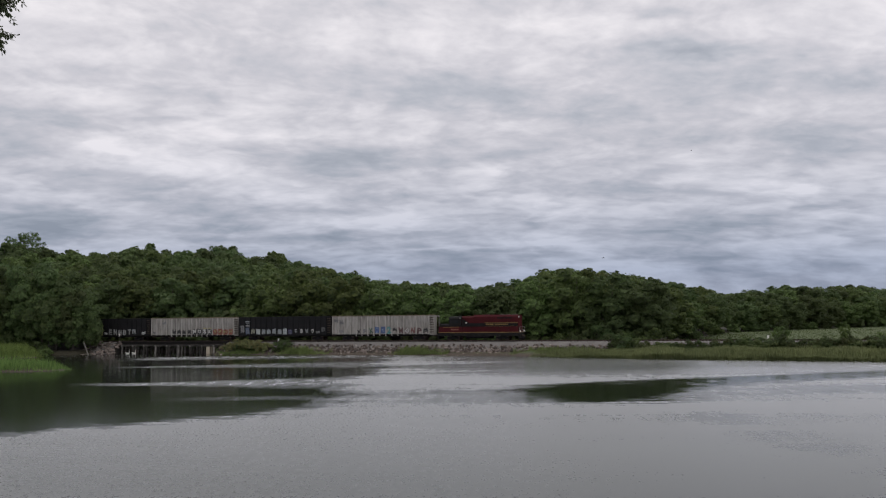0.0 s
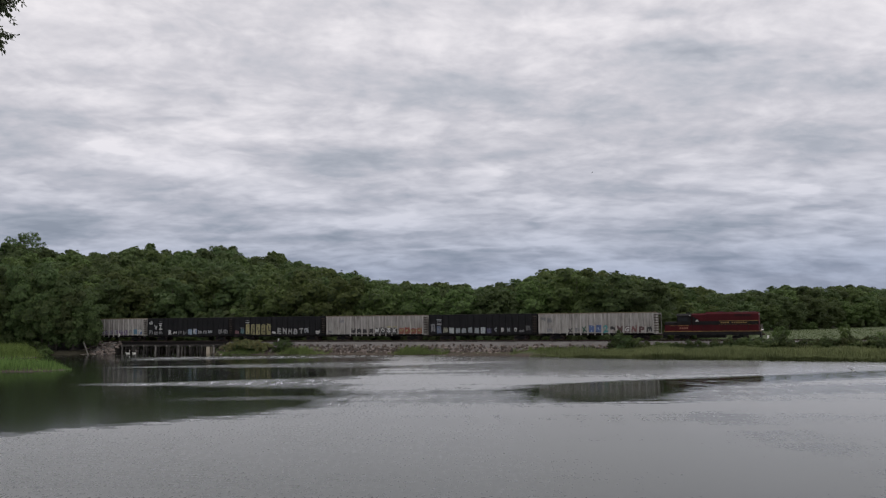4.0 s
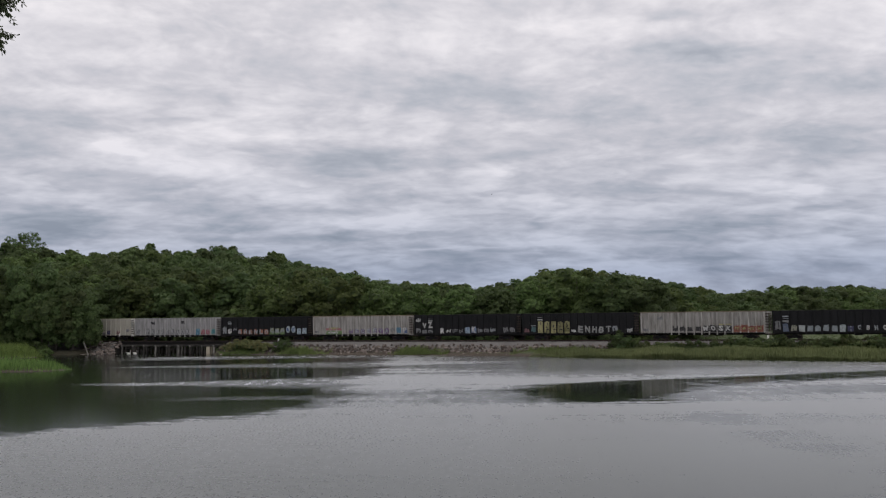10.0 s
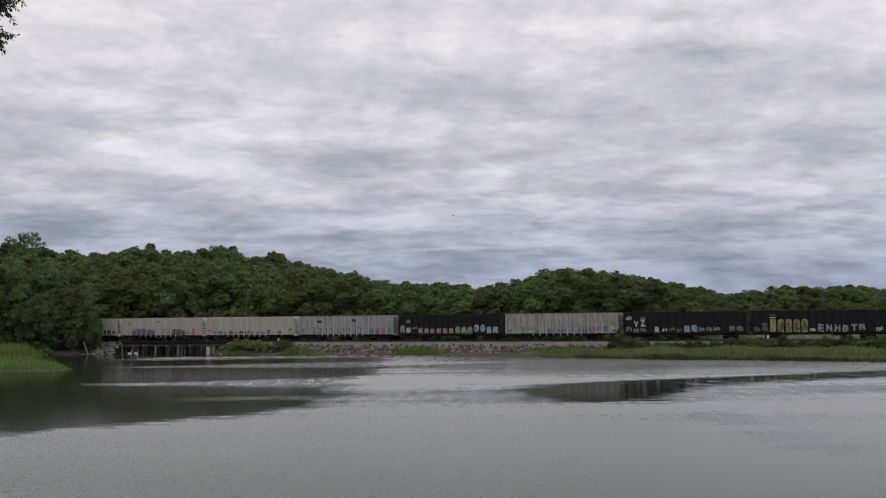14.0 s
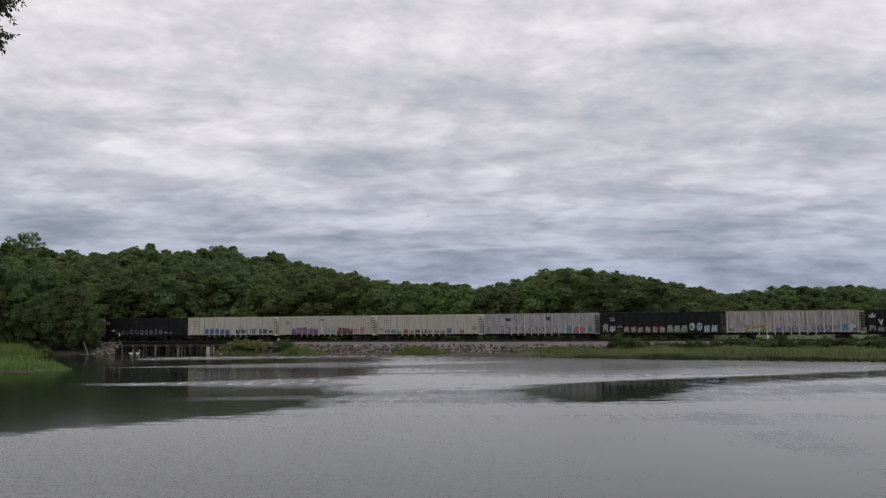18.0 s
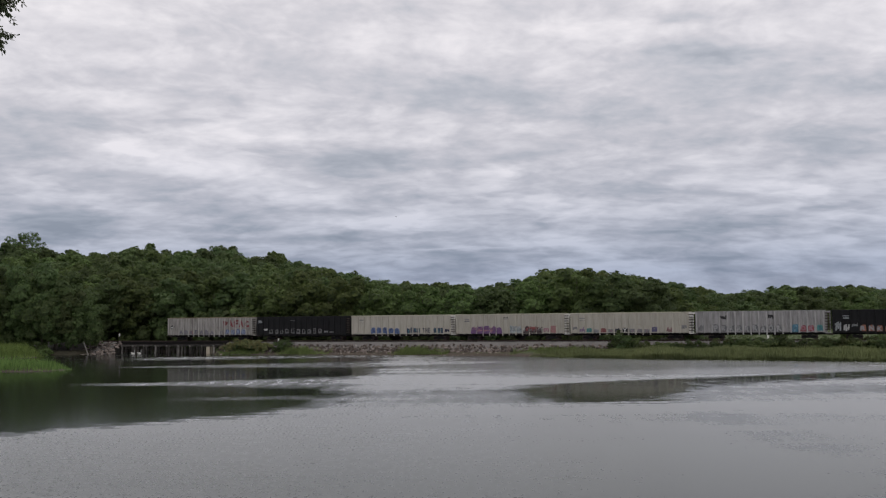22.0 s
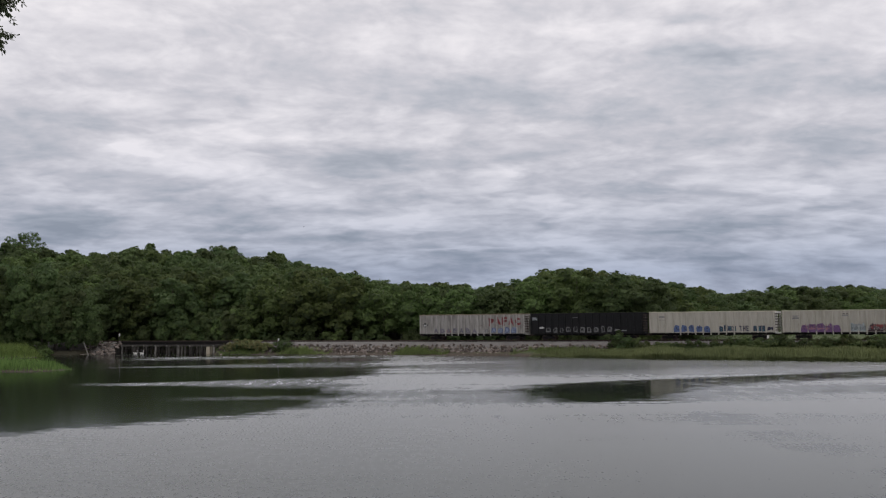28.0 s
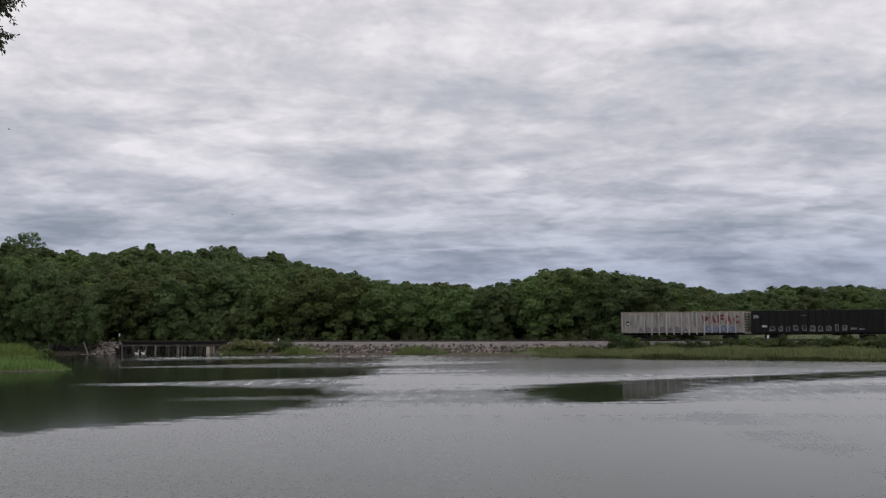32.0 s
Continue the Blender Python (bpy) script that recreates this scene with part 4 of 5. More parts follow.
TRAIN = [
    ("white", "aged white ribbed gondola car with blue, teal and brown graffiti", [(0, 1, 3.4, 4.2, GY, "stroke", None), (1, 1, L0, 2.2, GY, "stroke", None), (1, 1, 3.0, 4.2, GY, "stroke", None), (4, "X", L0, 2.1, DK, "", None), (5, "F", L0, 2.0, GY, "", None), (6, "X", L0, 2.3, (0.02, 0.14, 0.08), "", None), (7, 2, L0, 2.55, BLUE, "block", PALEBLUE), (9, "2", L0, 2.55, TEAL, "", None), (10, 1, 1.7, 2.4, DK, "stroke", None), (11, "M", L0, 2.4, BROWN, "", None), (12, "G", L0, 2.4, BROWN, "lined", WH), (13, "N", L0, 2.4, (0.26, 0.07, 0.06), "", None), (14, "P", L0, 2.4, BROWN, "", None), (15, 1, L0, 2.4, DK, "stroke", None)]),
    ("black", "black gondola car with a row of pale arched letters", [(0, 1, L0, 3.2, GY, "stroke", None), (1, 1, 3.75, 3.9, DULL, "block", None), (1, 1, 3.35, 3.5, DULL, "block", None), (1, 1, 2.7, 3.1, GY, "stroke", None), (1, 1, L0, 2.5, (0.12, 0.17, 0.28), "block", GY), (2, 1, L0, 2.5, (0.40, 0.40, 0.28), "stroke", None), (3, 1, L0, 2.35, (0.56, 0.62, 0.60), "block", None), (4, 4, L0, 2.35, (0.36, 0.42, 0.44), "arch", None), (8, 1, L0, 2.35, (0.50, 0.58, 0.60), "block", GY), (9, 1, L0, 2.3, (0.06, 0.06, 0.16), "block", DULL), (10.15, "C", 1.6, 2.3, DULL, "half", None), (11.2, "B", 1.5, 2.2, WH, "half", None), (12.2, "N", 1.5, 2.3, DULL, "half", None), (13.2, "O", 1.5, 2.2, WH, "half", None), (14, 1, L0, 2.0, GY, "stroke", None), (15, 1, 1.6, 2.6, (0.14, 0.14, 0.14), "stroke", None)]),
    ("white", "rust-streaked white gondola car with black, white and orange graffiti", [(0, 1, L0, 2.1, GY, "stroke", None), (4, 4, L0, 2.4, DK, "stroke", DK), (8, 4, L0, 2.55, DK, "mass", None), (8, "MOSK", 1.42, 2.45, DK, "lined", WH), (12, 4, L0, 2.45, ORANGE, "mass", None), (12, 4, 1.4, 2.4, RED, "round", YEL), (10, 2, 2.5, 2.62, YEL, "block", None), (2, 1, 3.2, 4.0, GY, "stroke", None)]),
    ("black", "black gondola car with tall yellow graffiti letters", [(0, 1, L0, 2.2, (0.34, 0.12, 0.14), "stroke", None), (1, 1, L0, 2.4, (0.10, 0.26, 0.28), "stroke", None), (1, 1, 2.5, 2.7, DULL, "block", None), (2, 1, 3.95, 4.08, GY, "block", None), (2, 1, 3.5, 3.68, WH, "block", None), (2, 5, 1.25, 3.3, YEL, "block", DK), (3, 4, 1.25, 3.2, YEL, "block", DK), (7, 1, L0, 1.9, WH, "stroke", None), (8, "ENHBT", L0, 2.45, (0.44, 0.45, 0.43), "", None), (13, 1, 1.4, 2.6, DULL, "stroke", None), (15, 1, L0, 2.3, WH, "stroke", None)]),
    ("black", "black gondola car with white and pale blue graffiti", [(0, 1, 3.3, 4.3, WH, "stroke", None), (0, 1, L0, 2.4, GY, "stroke", None), (1, "V", 2.3, 3.3, WH, "", None), (1, 1, L0, 2.0, GY, "block", DK), (2, 1, 3.95, 4.08, GY, "block", None), (2, 1, 3.6, 3.75, WH, "block", None), (2, "Z", 2.3, 3.3, WH, "", None), (2, 1, L0, 1.9, GY, "stroke", None), (4, "R", L0, 2.25, WH, "", None), (5, "H", 1.5, 2.1, WH, "", None), (5.9, 2, L0, 2.2, GY, "run", None), (8, 1, L0, 2.5, PALEBLUE, "block", BLUE), (9, "K", L0, 2.5, (0.2, 0.3, 0.5), "lined", WH), (10, 2, 1.4, 2.3, GY, "stroke", None), (12, 1, 1.5, 2.4, DULL, "stroke", None), (14, 2, L0, 2.4, GY, "stroke", None)]),
    ("white", "dull white gondola car with purple, red and green graffiti", [(0, 1, L0, 2.0, GY, "stroke", None), (2, 3, 1.95, 2.5, (0.55, 0.16, 0.18), "mass", YEL), (2, 3, L0, 1.9, GREEN, "mass", WH), (5.9, 1, L0, 2.2, (0.30, 0.20, 0.40), "stroke", None), (7, "EOEEYA", L0, 2.35, PURPLE, "lined", DULL), (13, 1, 1.6, 2.4, GY, "stroke", None), (14, 1, L0, 2.5, (0.08, 0.30, 0.48), "block", None), (15, "P", L0, 2.5, BLUE, "lined", WH)]),
    ("black", "black gondola car with orange, green and white graffiti", [(0, 1, L0, 3.0, DULL, "stroke", None), (1, 1, 3.75, 3.9, DULL, "block", None), (1, 1, 3.3, 3.45, DULL, "block", None), (1, 1, L0, 2.8, WH, "stroke", None), (2, 1, 1.9, 2.6, GY, "stroke", None), (3, "RNKNLO", L0, 2.35, ORANGE, "lined", DULL), (9, 3, L0, 2.0, GREEN, "mass", DULL), (9, "CMM", 1.5, 2.5, (0.30, 0.34, 0.16), "lined", DULL), (12, 2, 1.5, 2.85, (0.55, 0.68, 0.74), "round", BLUE), (14, 2, L0, 2.5, (0.45, 0.60, 0.70), "block", NAVY)]),
    ("grey", "grey ribbed gondola car with outlined grey letters along it", [(0, 1, L0, 2.5, GY, "stroke", None), (2, "PRRRRRAOR", L0, 2.45, (0.20, 0.20, 0.21), "lined", (0.46, 0.46, 0.46)), (3, 1, 3.3, 4.2, DK, "stroke", None), (9, 1, 3.4, 4.2, DK, "stroke", None), (12, 1, L0, 2.5, (0.05, 0.28, 0.42), "block", PALEBLUE), (13, "OR", L0, 2.45, RED, "lined", PINK), (15, 1, L0, 2.4, TEAL, "arch", BLUE)]),
    ("beige", "plain beige gondola car with small scattered graffiti", STENCIL + [(0, 1, 1.7, 2.4, GY, "stroke", None), (1, 1, L0, 2.4, (0.30, 0.16, 0.36), "stroke", None), (2, 1, L0, 2.0, TEAL, "block", GY), (3, 1, L0, 1.9, GY, "block", DULL), (4, 1, L0, 2.1, (0.40, 0.08, 0.08), "block", RED), (5, 1, L0, 1.9, GY, "block", PINK), (6, 1, L0, 2.1, NAVY, "stroke", None), (7, "Y", L0, 2.1, DK, "lined", WH), (8, 3, L0, 1.9, GY, "block", PINK), (11, 1, L0, 2.1, (0.14, 0.12, 0.30), "block", GY), (13, 1, L0, 2.2, (0.42, 0.20, 0.20), "stroke", None), (15, 1, 1.8, 2.6, GY, "stroke", None)]),
    ("beige", "beige gondola car with a purple piece and white and red graffiti", STENCIL + [(7, 1, 4.0, 4.12, DK, "run", None), (7, 1, 3.8, 3.9, GY, "block", None), (2, 5, L0, 2.55, (0.24, 0.08, 0.32), "mass", PINK), (2.2, 4, 1.5, 2.6, PINK, "run", None), (8, 2, L0, 2.75, (0.52, 0.62, 0.62), "mass", DULL), (8, 2, 1.4, 2.5, (0.18, 0.24, 0.26), "run", None), (10, 3, L0, 2.65, (0.10, 0.05, 0.06), "mass", RED), (10, 3, 1.4, 2.4, WH, "run", None), (13, 1, L0, 2.4, PINK, "stroke", None), (14, 1, L0, 2.6, (0.62, 0.24, 0.24), "block", None)]),
    ("beige", "beige gondola car with bold blue graffiti letters", STENCIL + [(3, 5, L0, 2.5, BLUE, "arch", NAVY), (9, 4, 1.4, 2.35, (0.03, 0.07, 0.15), "half", TEAL), (13.3, 3, 1.4, 2.35, (0.03, 0.07, 0.15), "half", TEAL), (15, 1, L0, 2.2, NAVY, "stroke", None)]),
    ("black", "plain black gondola car with thin grey outlined letters", [(0, 1, 3.4, 3.9, DULL, "stroke", None), (1, 1, 2.0, 2.3, WH, "round", None), (2, 10, L0, 2.3, (0.20, 0.20, 0.20), "ring", (0.008, 0.008, 0.009)), (12, 2, 1.6, 1.85, GY, "block", None), (6, 1, 3.9, 4.0, GY, "block", None)]),
    ("white", "pale weathered last gondola car with red and blue graffiti", [(0.3, 1, 2.4, 3.2, DK, "round", WH), (2, "ABAEABA", L0, 2.2, (0.23, 0.21, 0.28), "", None), (4, 1, L0, 2.0, (0.42, 0.14, 0.14), "stroke", None), (9.7, 1, L0, 2.3, GY, "stroke", None), (10.6, "PAFAC", 2.75, 4.1, (0.34, 0.016, 0.024), "bold", None), (11, "ABAE", L0, 2.35, (0.13, 0.18, 0.40), "lined", (0.30, 0.40, 0.62))]),
]
JOINTS = list(itertools.accumulate([-1.18] + [-LENGTH[row[0]] for row in TRAIN]))[1:]
MOVERS = []
first = {}
for i, (paint, label, rows) in enumerate(TRAIN):
    if paint in first:
        car = copy_thing(first[paint], Matrix())
        for o in [o for o in car.children_recursive if o.name.startswith(("graffiti", "inner_stroke"))]:
            bpy.data.objects.remove(o)
    else:
        car = first[paint] = hopper(paint)
    tagged(car, label)
    MOVERS.append((car, JOINTS[i]))
for i, (car, s) in enumerate(MOVERS):
    tags(car, 40 + i, TRAIN[i][2], posts(TRAIN[i][0]))


# the one readable word on the blue-lettered car
word = Geo()
for x0, bars in ((15.1, ((0.0, 0.42, 0.68, 0.9), (0.15, 0.28, 0.0, 0.9))), (15.64, ((0.0, 0.12, 0.0, 0.9), (0.30, 0.42, 0.0, 0.9), (0.1, 0.32, 0.38, 0.54))), (16.18, ((0.0, 0.12, 0.0, 0.9), (0.1, 0.40, 0.0, 0.16), (0.1, 0.36, 0.37, 0.53), (0.1, 0.40, 0.74, 0.9)))):
    for a, b, c, d in bars:
        word.box(x0 + a, x0 + b, -1.51, -1.49, 1.42 + c, 1.42 + d)
part("graffiti_word", word, spray(NAVY), MOVERS[10][0], "dark blue painted letters THE")


# ---------------------------------------------------------------- locomotive (x from its rear coupler)
def locomotive():
    car = thing("diesel_locomotive", "maroon and black diesel locomotive with gold stripes", "locomotive", "train")
    n0, c0, h0, h1 = 0.9, 2.98, 5.36, 16.3
    part("frame", Geo().box(0.7, 16.5, -1.47, 1.47, 0.80, 1.38), STEELBLACK, car, "black underframe")
    part("walkway", Geo().box(0.7, 16.5, -1.51, 1.51, 1.384, 1.47), GOLD, car, "gold-edged walkway sill")
    part("low_sill", Geo().box(0.9, 16.3, -1.505, 1.505, 1.474, 2.50), MAROON, car, "maroon lower side panel")
    part("short_hood", Geo().prism([(-1.2, 2.504), (1.2, 2.504), (1.2, 2.85), (0.85, 3.07), (-0.85, 3.07), (-1.2, 2.85)], n0, c0 - 0.004), STEELBLACK, car, "low black nose")
    part("stripe", Geo().box(1.8, 4.9, -1.52, -1.505, 2.36, 2.42), GOLD, car, "gold stripe")
    part("cab", Geo().prism([(-1.5, 2.504), (1.5, 2.504), (1.5, 4.02), (1.15, 4.28), (0, 4.36), (-1.15, 4.28), (-1.5, 4.02)], c0, h0 - 0.01), STEELBLACK, car, "black cab")
    part("roof_overhang", Geo().prism([(-1.56, 4.0), (-1.2, 4.30), (0, 4.40), (1.2, 4.30), (1.56, 4.0), (1.2, 4.24), (0, 4.34), (-1.2, 4.24)], c0 - 0.12, h0 - 0.02), STEELBLACK, car)
    for a, b in ((3.2, 3.85), (3.98, 4.80)):
        pane = part("window", Geo().box(a, b, -1.512, -1.49, 3.10, 3.78), GLASS, car)
        part("window_frame", Geo().box(a - 0.05, b + 0.05, -1.53, -1.514, 3.04, 3.10).box(a - 0.05, b + 0.05, -1.53, -1.514, 3.78, 3.84), STEELBLACK, pane)
    part("number_board", Geo().box(5.05, 5.3, -1.52, -1.5, 4.02, 4.14), WHITE, car)
    hood = part("long_hood", Geo().prism([(-1.12, 2.51), (1.12, 2.51), (1.12, 4.15), (0.8, 4.44), (-0.8, 4.44), (-1.12, 4.15)], h0, 7.7).prism([(-1.12, 2.51), (1.12, 2.51), (1.12, 4.30), (0.78, 4.64), (-0.78, 4.64), (-1.12, 4.30)], 7.704, 12.0).prism([(-1.14, 2.51), (1.14, 2.51), (1.14, 4.28), (0.85, 4.58), (-0.85, 4.58), (-1.14, 4.28)], 12.004, h1), MAROON, car, "maroon engine hood")
    part("dark_band", Geo().box(h0 + 0.05, h1 - 0.05, -1.16, -1.142, 2.55, 3.12), STEELBLACK, hood, "black band along the hood")
    part("chevron", Geo().prism([(h0 + 0.1, 3.124), (h0 + 1.5, 3.124), (h0 + 0.5, 3.75), (h0 + 0.1, 3.9)], -1.14, -1.122, "y"), STEELBLACK, hood, "black sloped flash behind the cab")
    part("emblem", Geo().prism([(6.0, 3.08), (6.5, 3.08), (6.28, 3.42)], -1.178, -1.162, "y"), WHITE, hood, "small white triangle")
    for z in (2.50, 3.13):
        part("stripe", Geo().box(9.9, h1 - 0.05, -1.172, -1.144, z, z + 0.06), GOLD, hood, "gold stripe")
    for k, word in enumerate((range(4), range(5, 12))):
        g = Geo()
        for i in word:
            g.box(10.15 + i * 0.36, 10.38 + i * 0.36, -1.176, -1.162, 2.76, 2.98)
        part("lettering", g, GOLD, hood, "gold lettering")
    number = part("number_plate", Geo().box(3.25, 4.95, -1.512, -1.505, 1.78, 2.18), MAROON, car)
    for i in range(4):
        part("number_bar", Geo().box(3.4 + i * 0.38, 3.66 + i * 0.38, -1.526, -1.514, 1.84, 2.10), spray(ORANGE), number, "orange number bar")
    for x in (12.9, 14.1, 15.3):
        part("roof_fan", Geo().rod((x, 0, 4.58), (x, 0, 4.72), 0.52, 0.48, 14), RUST, hood)
    part("exhaust_stack", Geo().box(9.6, 10.4, -0.35, 0.35, 4.64, 4.78), RUST, hood)
    part("horn", Geo().rod((4.4, -0.3, 4.50), (5.0, -0.3, 4.55), 0.05, 0.1, 8).box(4.5, 4.6, -0.34, -0.26, 4.34, 4.5), STEELBLACK, car)
    for i in range(6):
        part("hood_door", Geo().box(7.9 + i * 0.68, 8.5 + i * 0.68, -1.134, -1.122, 3.2, 4.2), MAROON, hood)
    for a in (12.35, 13.75):
        grille = part("radiator_grille", Geo().box(a, a + 1.28, -1.152, -1.142, 3.88, 4.22), STEELBLACK, hood, "dark radiator grille")
        for z in (3.93, 4.02, 4.11):
            part("louvre", Geo().box(a + 0.04, a + 1.24, -1.168, -1.154, z, z + 0.035), MAROON, grille)
    part("number_board", Geo().box(h1, h1 + 0.05, -1.0, -0.6, 4.1, 4.35), WHITE, car)
    for a in (0.62, 16.5):
        for y in (-1.45, 1.25):
            part("step", Geo().box(a, a + 0.22, y, y + 0.2, 0.35, 0.40).box(a, a + 0.22, y, y + 0.2, 0.7, 0.75).box(a, a + 0.22, y, y + 0.2, 1.05, 1.1).box(a, a + 0.03, y, y + 0.2, 0.35, 1.4), STEELBLACK, car)
    part("end_railing", Geo().box(16.62, 16.68, -1.4, 1.4, 2.4, 2.46).box(16.62, 16.68, -1.43, -1.37, 1.4, 2.46).box(16.62, 16.68, 1.37, 1.43, 1.4, 2.46).box(16.62, 16.68, -0.03, 0.03, 1.4, 2.46), GREYWOOD, car, "pale end railing")
    part("pilot", Geo().prism([(-1.45, 0.3), (1.45, 0.3), (1.45, 1.3), (-1.45, 1.3)], 16.4, 16.6), STEELBLACK, car)
    part("pilot", Geo().prism([(-1.45, 0.3), (1.45, 0.3), (1.45, 1.3), (-1.45, 1.3)], 0.6, 0.8), STEELBLACK, car)
    part("fuel_tank", Geo().prism([(-1.3, 1.0), (1.3, 1.0), (1.3, 0.55), (1.0, 0.32), (-1.0, 0.32), (-1.3, 0.55)], 6.2, 10.8), STEELBLACK, car)
    lamp = Nodes("lit_ditch_light")
    lamp.b.inputs["Emission Color"].default_value, lamp.b.inputs["Emission Strength"].default_value = (1, 0.97, 0.9, 1), 0.35
    for y in (-1.15, 1.15):
        part("ditch_light", Geo().rod((16.6, y, 1.62), (16.82, y, 1.62), 0.07, 0.07, 12), lamp.m, car, "lit white ditch light")
    for a, b in ((0.75, 2.8), (5.6, 16.45)):
        rail = Geo().rod((a, -1.53, 2.52), (b, -1.53, 2.52), 0.03, 0.03, 6)
        for x in np.linspace(a, b, max(2, int((b - a) / 1.5))):
            rail.rod((x, -1.53, 1.42), (x, -1.53, 2.52), 0.025, 0.025, 6)
        part("handrail", rail, STEELBLACK, car)
    part("coupler", Geo().box(-0.1, 0.65, -0.14, 0.14, 0.72, 1.0), RUST, car)
    part("coupler", Geo().box(16.55, 17.2, -0.14, 0.14, 0.72, 1.0), RUST, car)
    for x in (3.6, 13.2):
        truck_parts(car, x)
    return car


loco = locomotive()
MOVERS.append((loco, -1.18))


# ---------------------------------------------------------------- trestle over the creek
trestle = thing("trestle_bridge", "dark low timber railway trestle over the creek", "bridge", at=line_pose(-61))
B0, B1 = -13.0, 15.2
for y in (-1.05, -0.62, 0.62, 1.05):
    part("stringer", Geo().box(B0, B1, y - 0.18, y + 0.18, 1.80, RAIL - 0.335), TAR, trestle)
for y in (-2.05, 2.05):
    part("walkway_plank", Geo().box(B0 + 1, B1, y - 0.28, y + 0.28, 1.72, 1.79), GREYWOOD, trestle, "weathered grey walkway plank")
    part("fascia", Geo().box(B0, B1, y - 0.1 if y > 0 else y - 0.05, y + 0.05 if y > 0 else y + 0.1, 1.80, RAIL - 0.12), TAR, trestle)
brng = np.random.default_rng(3)
for i, x in enumerate((-11.6, -8.8, -5.9, -3.0, -0.1, 2.8, 5.7, 8.6, 11.5, 13.6)):
    bent = part("bent", Geo().box(x - 0.17, x + 0.17, -2.45, 2.45, 1.42, 1.715), GREYWOOD, trestle, "weathered pile cap")
    for y in (-2.1, -1.05, 0.0, 1.05, 2.1):
        lean = 0.14 * y
        part("timber_post", Geo().rod((x + brng.uniform(-0.06, 0.06), y + lean, -1.2), (x, y, 1.42), 0.21, 0.18, 9), GREYWOOD if brng.random() < 0.3 else TIMBER, bent)
    part("brace", Geo().rod((x - 0.2, -2.3, 0.25), (x - 0.2, 2.2, 1.35), 0.07, 0.07, 4), TIMBER, bent)
for x in (-10.2, -4.5, 1.3, 7.1):
    part("sway_brace", Geo().rod((x - 1.3, -2.32, 0.35), (x + 1.4, -2.32, 1.5), 0.08, 0.08, 4), TIMBER, trestle, "dark diagonal plank")
part("repair_pier", Geo().box(9.6, 10.5, -2.2, -1.3, -1.2, 1.42), PALE, trestle, "pale new pier block")
part("abutment", Geo().box(B1 - 0.4, B1 + 0.6, -2.6, 2.6, -1, 2.2), TIMBER, trestle)
part("abutment", Geo().box(B0 - 0.6, B0 + 0.4, -2.6, 2.6, -1, 2.2), TIMBER, trestle)


# ---------------------------------------------------------------- stones
def stone_mesh(rng):
    b = bmesh.new()
    bmesh.ops.create_icosphere(b, subdivisions=1, radius=0.5)
    for v in b.verts:
        v.co *= rng.uniform(0.75, 1.2)
        v.co.z *= 0.75
    me = bpy.data.meshes.new("stone")
    b.to_mesh(me)
    b.free()
    me.materials.append(ROCK)
    return me


srng = np.random.default_rng(11)
STONES = [stone_mesh(srng) for i in range(9)]


def bank_z(v):
    return float(np.interp(v, [1.9, 2.6, 4.2, 5.2, 5.6, 7.5], [2.33, 2.25, 1.15, 0.35, 0.05, -0.35]))


def riprap(name, label, runs):
    top = thing(name, label, "stones")
    for s0, s1, v0, v1, n, lo, hi in runs:
        for i in range(n):
            s, v = srng.uniform(s0, s1), srng.uniform(v0, v1)
            q = srng.uniform(lo, hi)
            z = bank_z(v) if v > 2.6 else 2.2
            m = pose(*tr(s, v, z + q * 0.08), *srng.uniform(-25, 25, 2), srng.uniform(0, 360)) @ Matrix.Diagonal((q * srng.uniform(0.8, 1.5), q, q * srng.uniform(0.7, 1.0), 1))
            part("stone", STONES[srng.integers(9)], None, top, at=m)
    return top


riprap("riprap", "grey and rusty brown stones along the embankment", [(-23, -6, 3.7, 6.2, 110, 0.45, 0.95), (2, 19, 3.7, 6.2, 105, 0.45, 0.95), (-46, -23, 3.8, 6.2, 45, 0.35, 0.8), (-6, 2, 3.6, 5.2, 22, 0.35, 0.7), (19, 34, 3.5, 6.0, 25, 0.35, 0.7)])
riprap("stone_abutment", "heap of pale angular stones beside the trestle", [(-81, -72.0, 2.4, 9.0, 170, 0.5, 1.1), (-46.5, -43, 2.4, 6.5, 30, 0.5, 0.95)])


def rubble():
    """The smaller stones between the boulders."""
    g = Geo()
    base = [[(v.co * 1.0).to_tuple() for v in me.vertices] for me in STONES]
    face = [[tuple(p.vertices) for p in me.polygons] for me in STONES]
    for i in range(2600):
        s, v = srng.uniform(-47, 36), min(6.4, 3.2 + 3.2 * srng.beta(1.6, 1.2))
        q, k = srng.uniform(0.25, 0.62), srng.integers(9)
        m = Matrix.Translation(tr(s, v, bank_z(v) + 0.05)) @ Euler(srng.uniform(-3, 3, 3)).to_matrix().to_4x4() @ Matrix.Diagonal((q * 1.3, q, q * 0.8, 1))
        g.add([tuple(m @ Vector(p)) for p in base[k]], face[k])
    me = bpy.data.meshes.new("rubble")
    me.from_pydata(g.v, [], g.f)
    me.materials.append(RUBBLE)
    return tagged(new("rubble", me), "broken brown and grey stones on the bank", "stones", kind="stuff")


rubble()

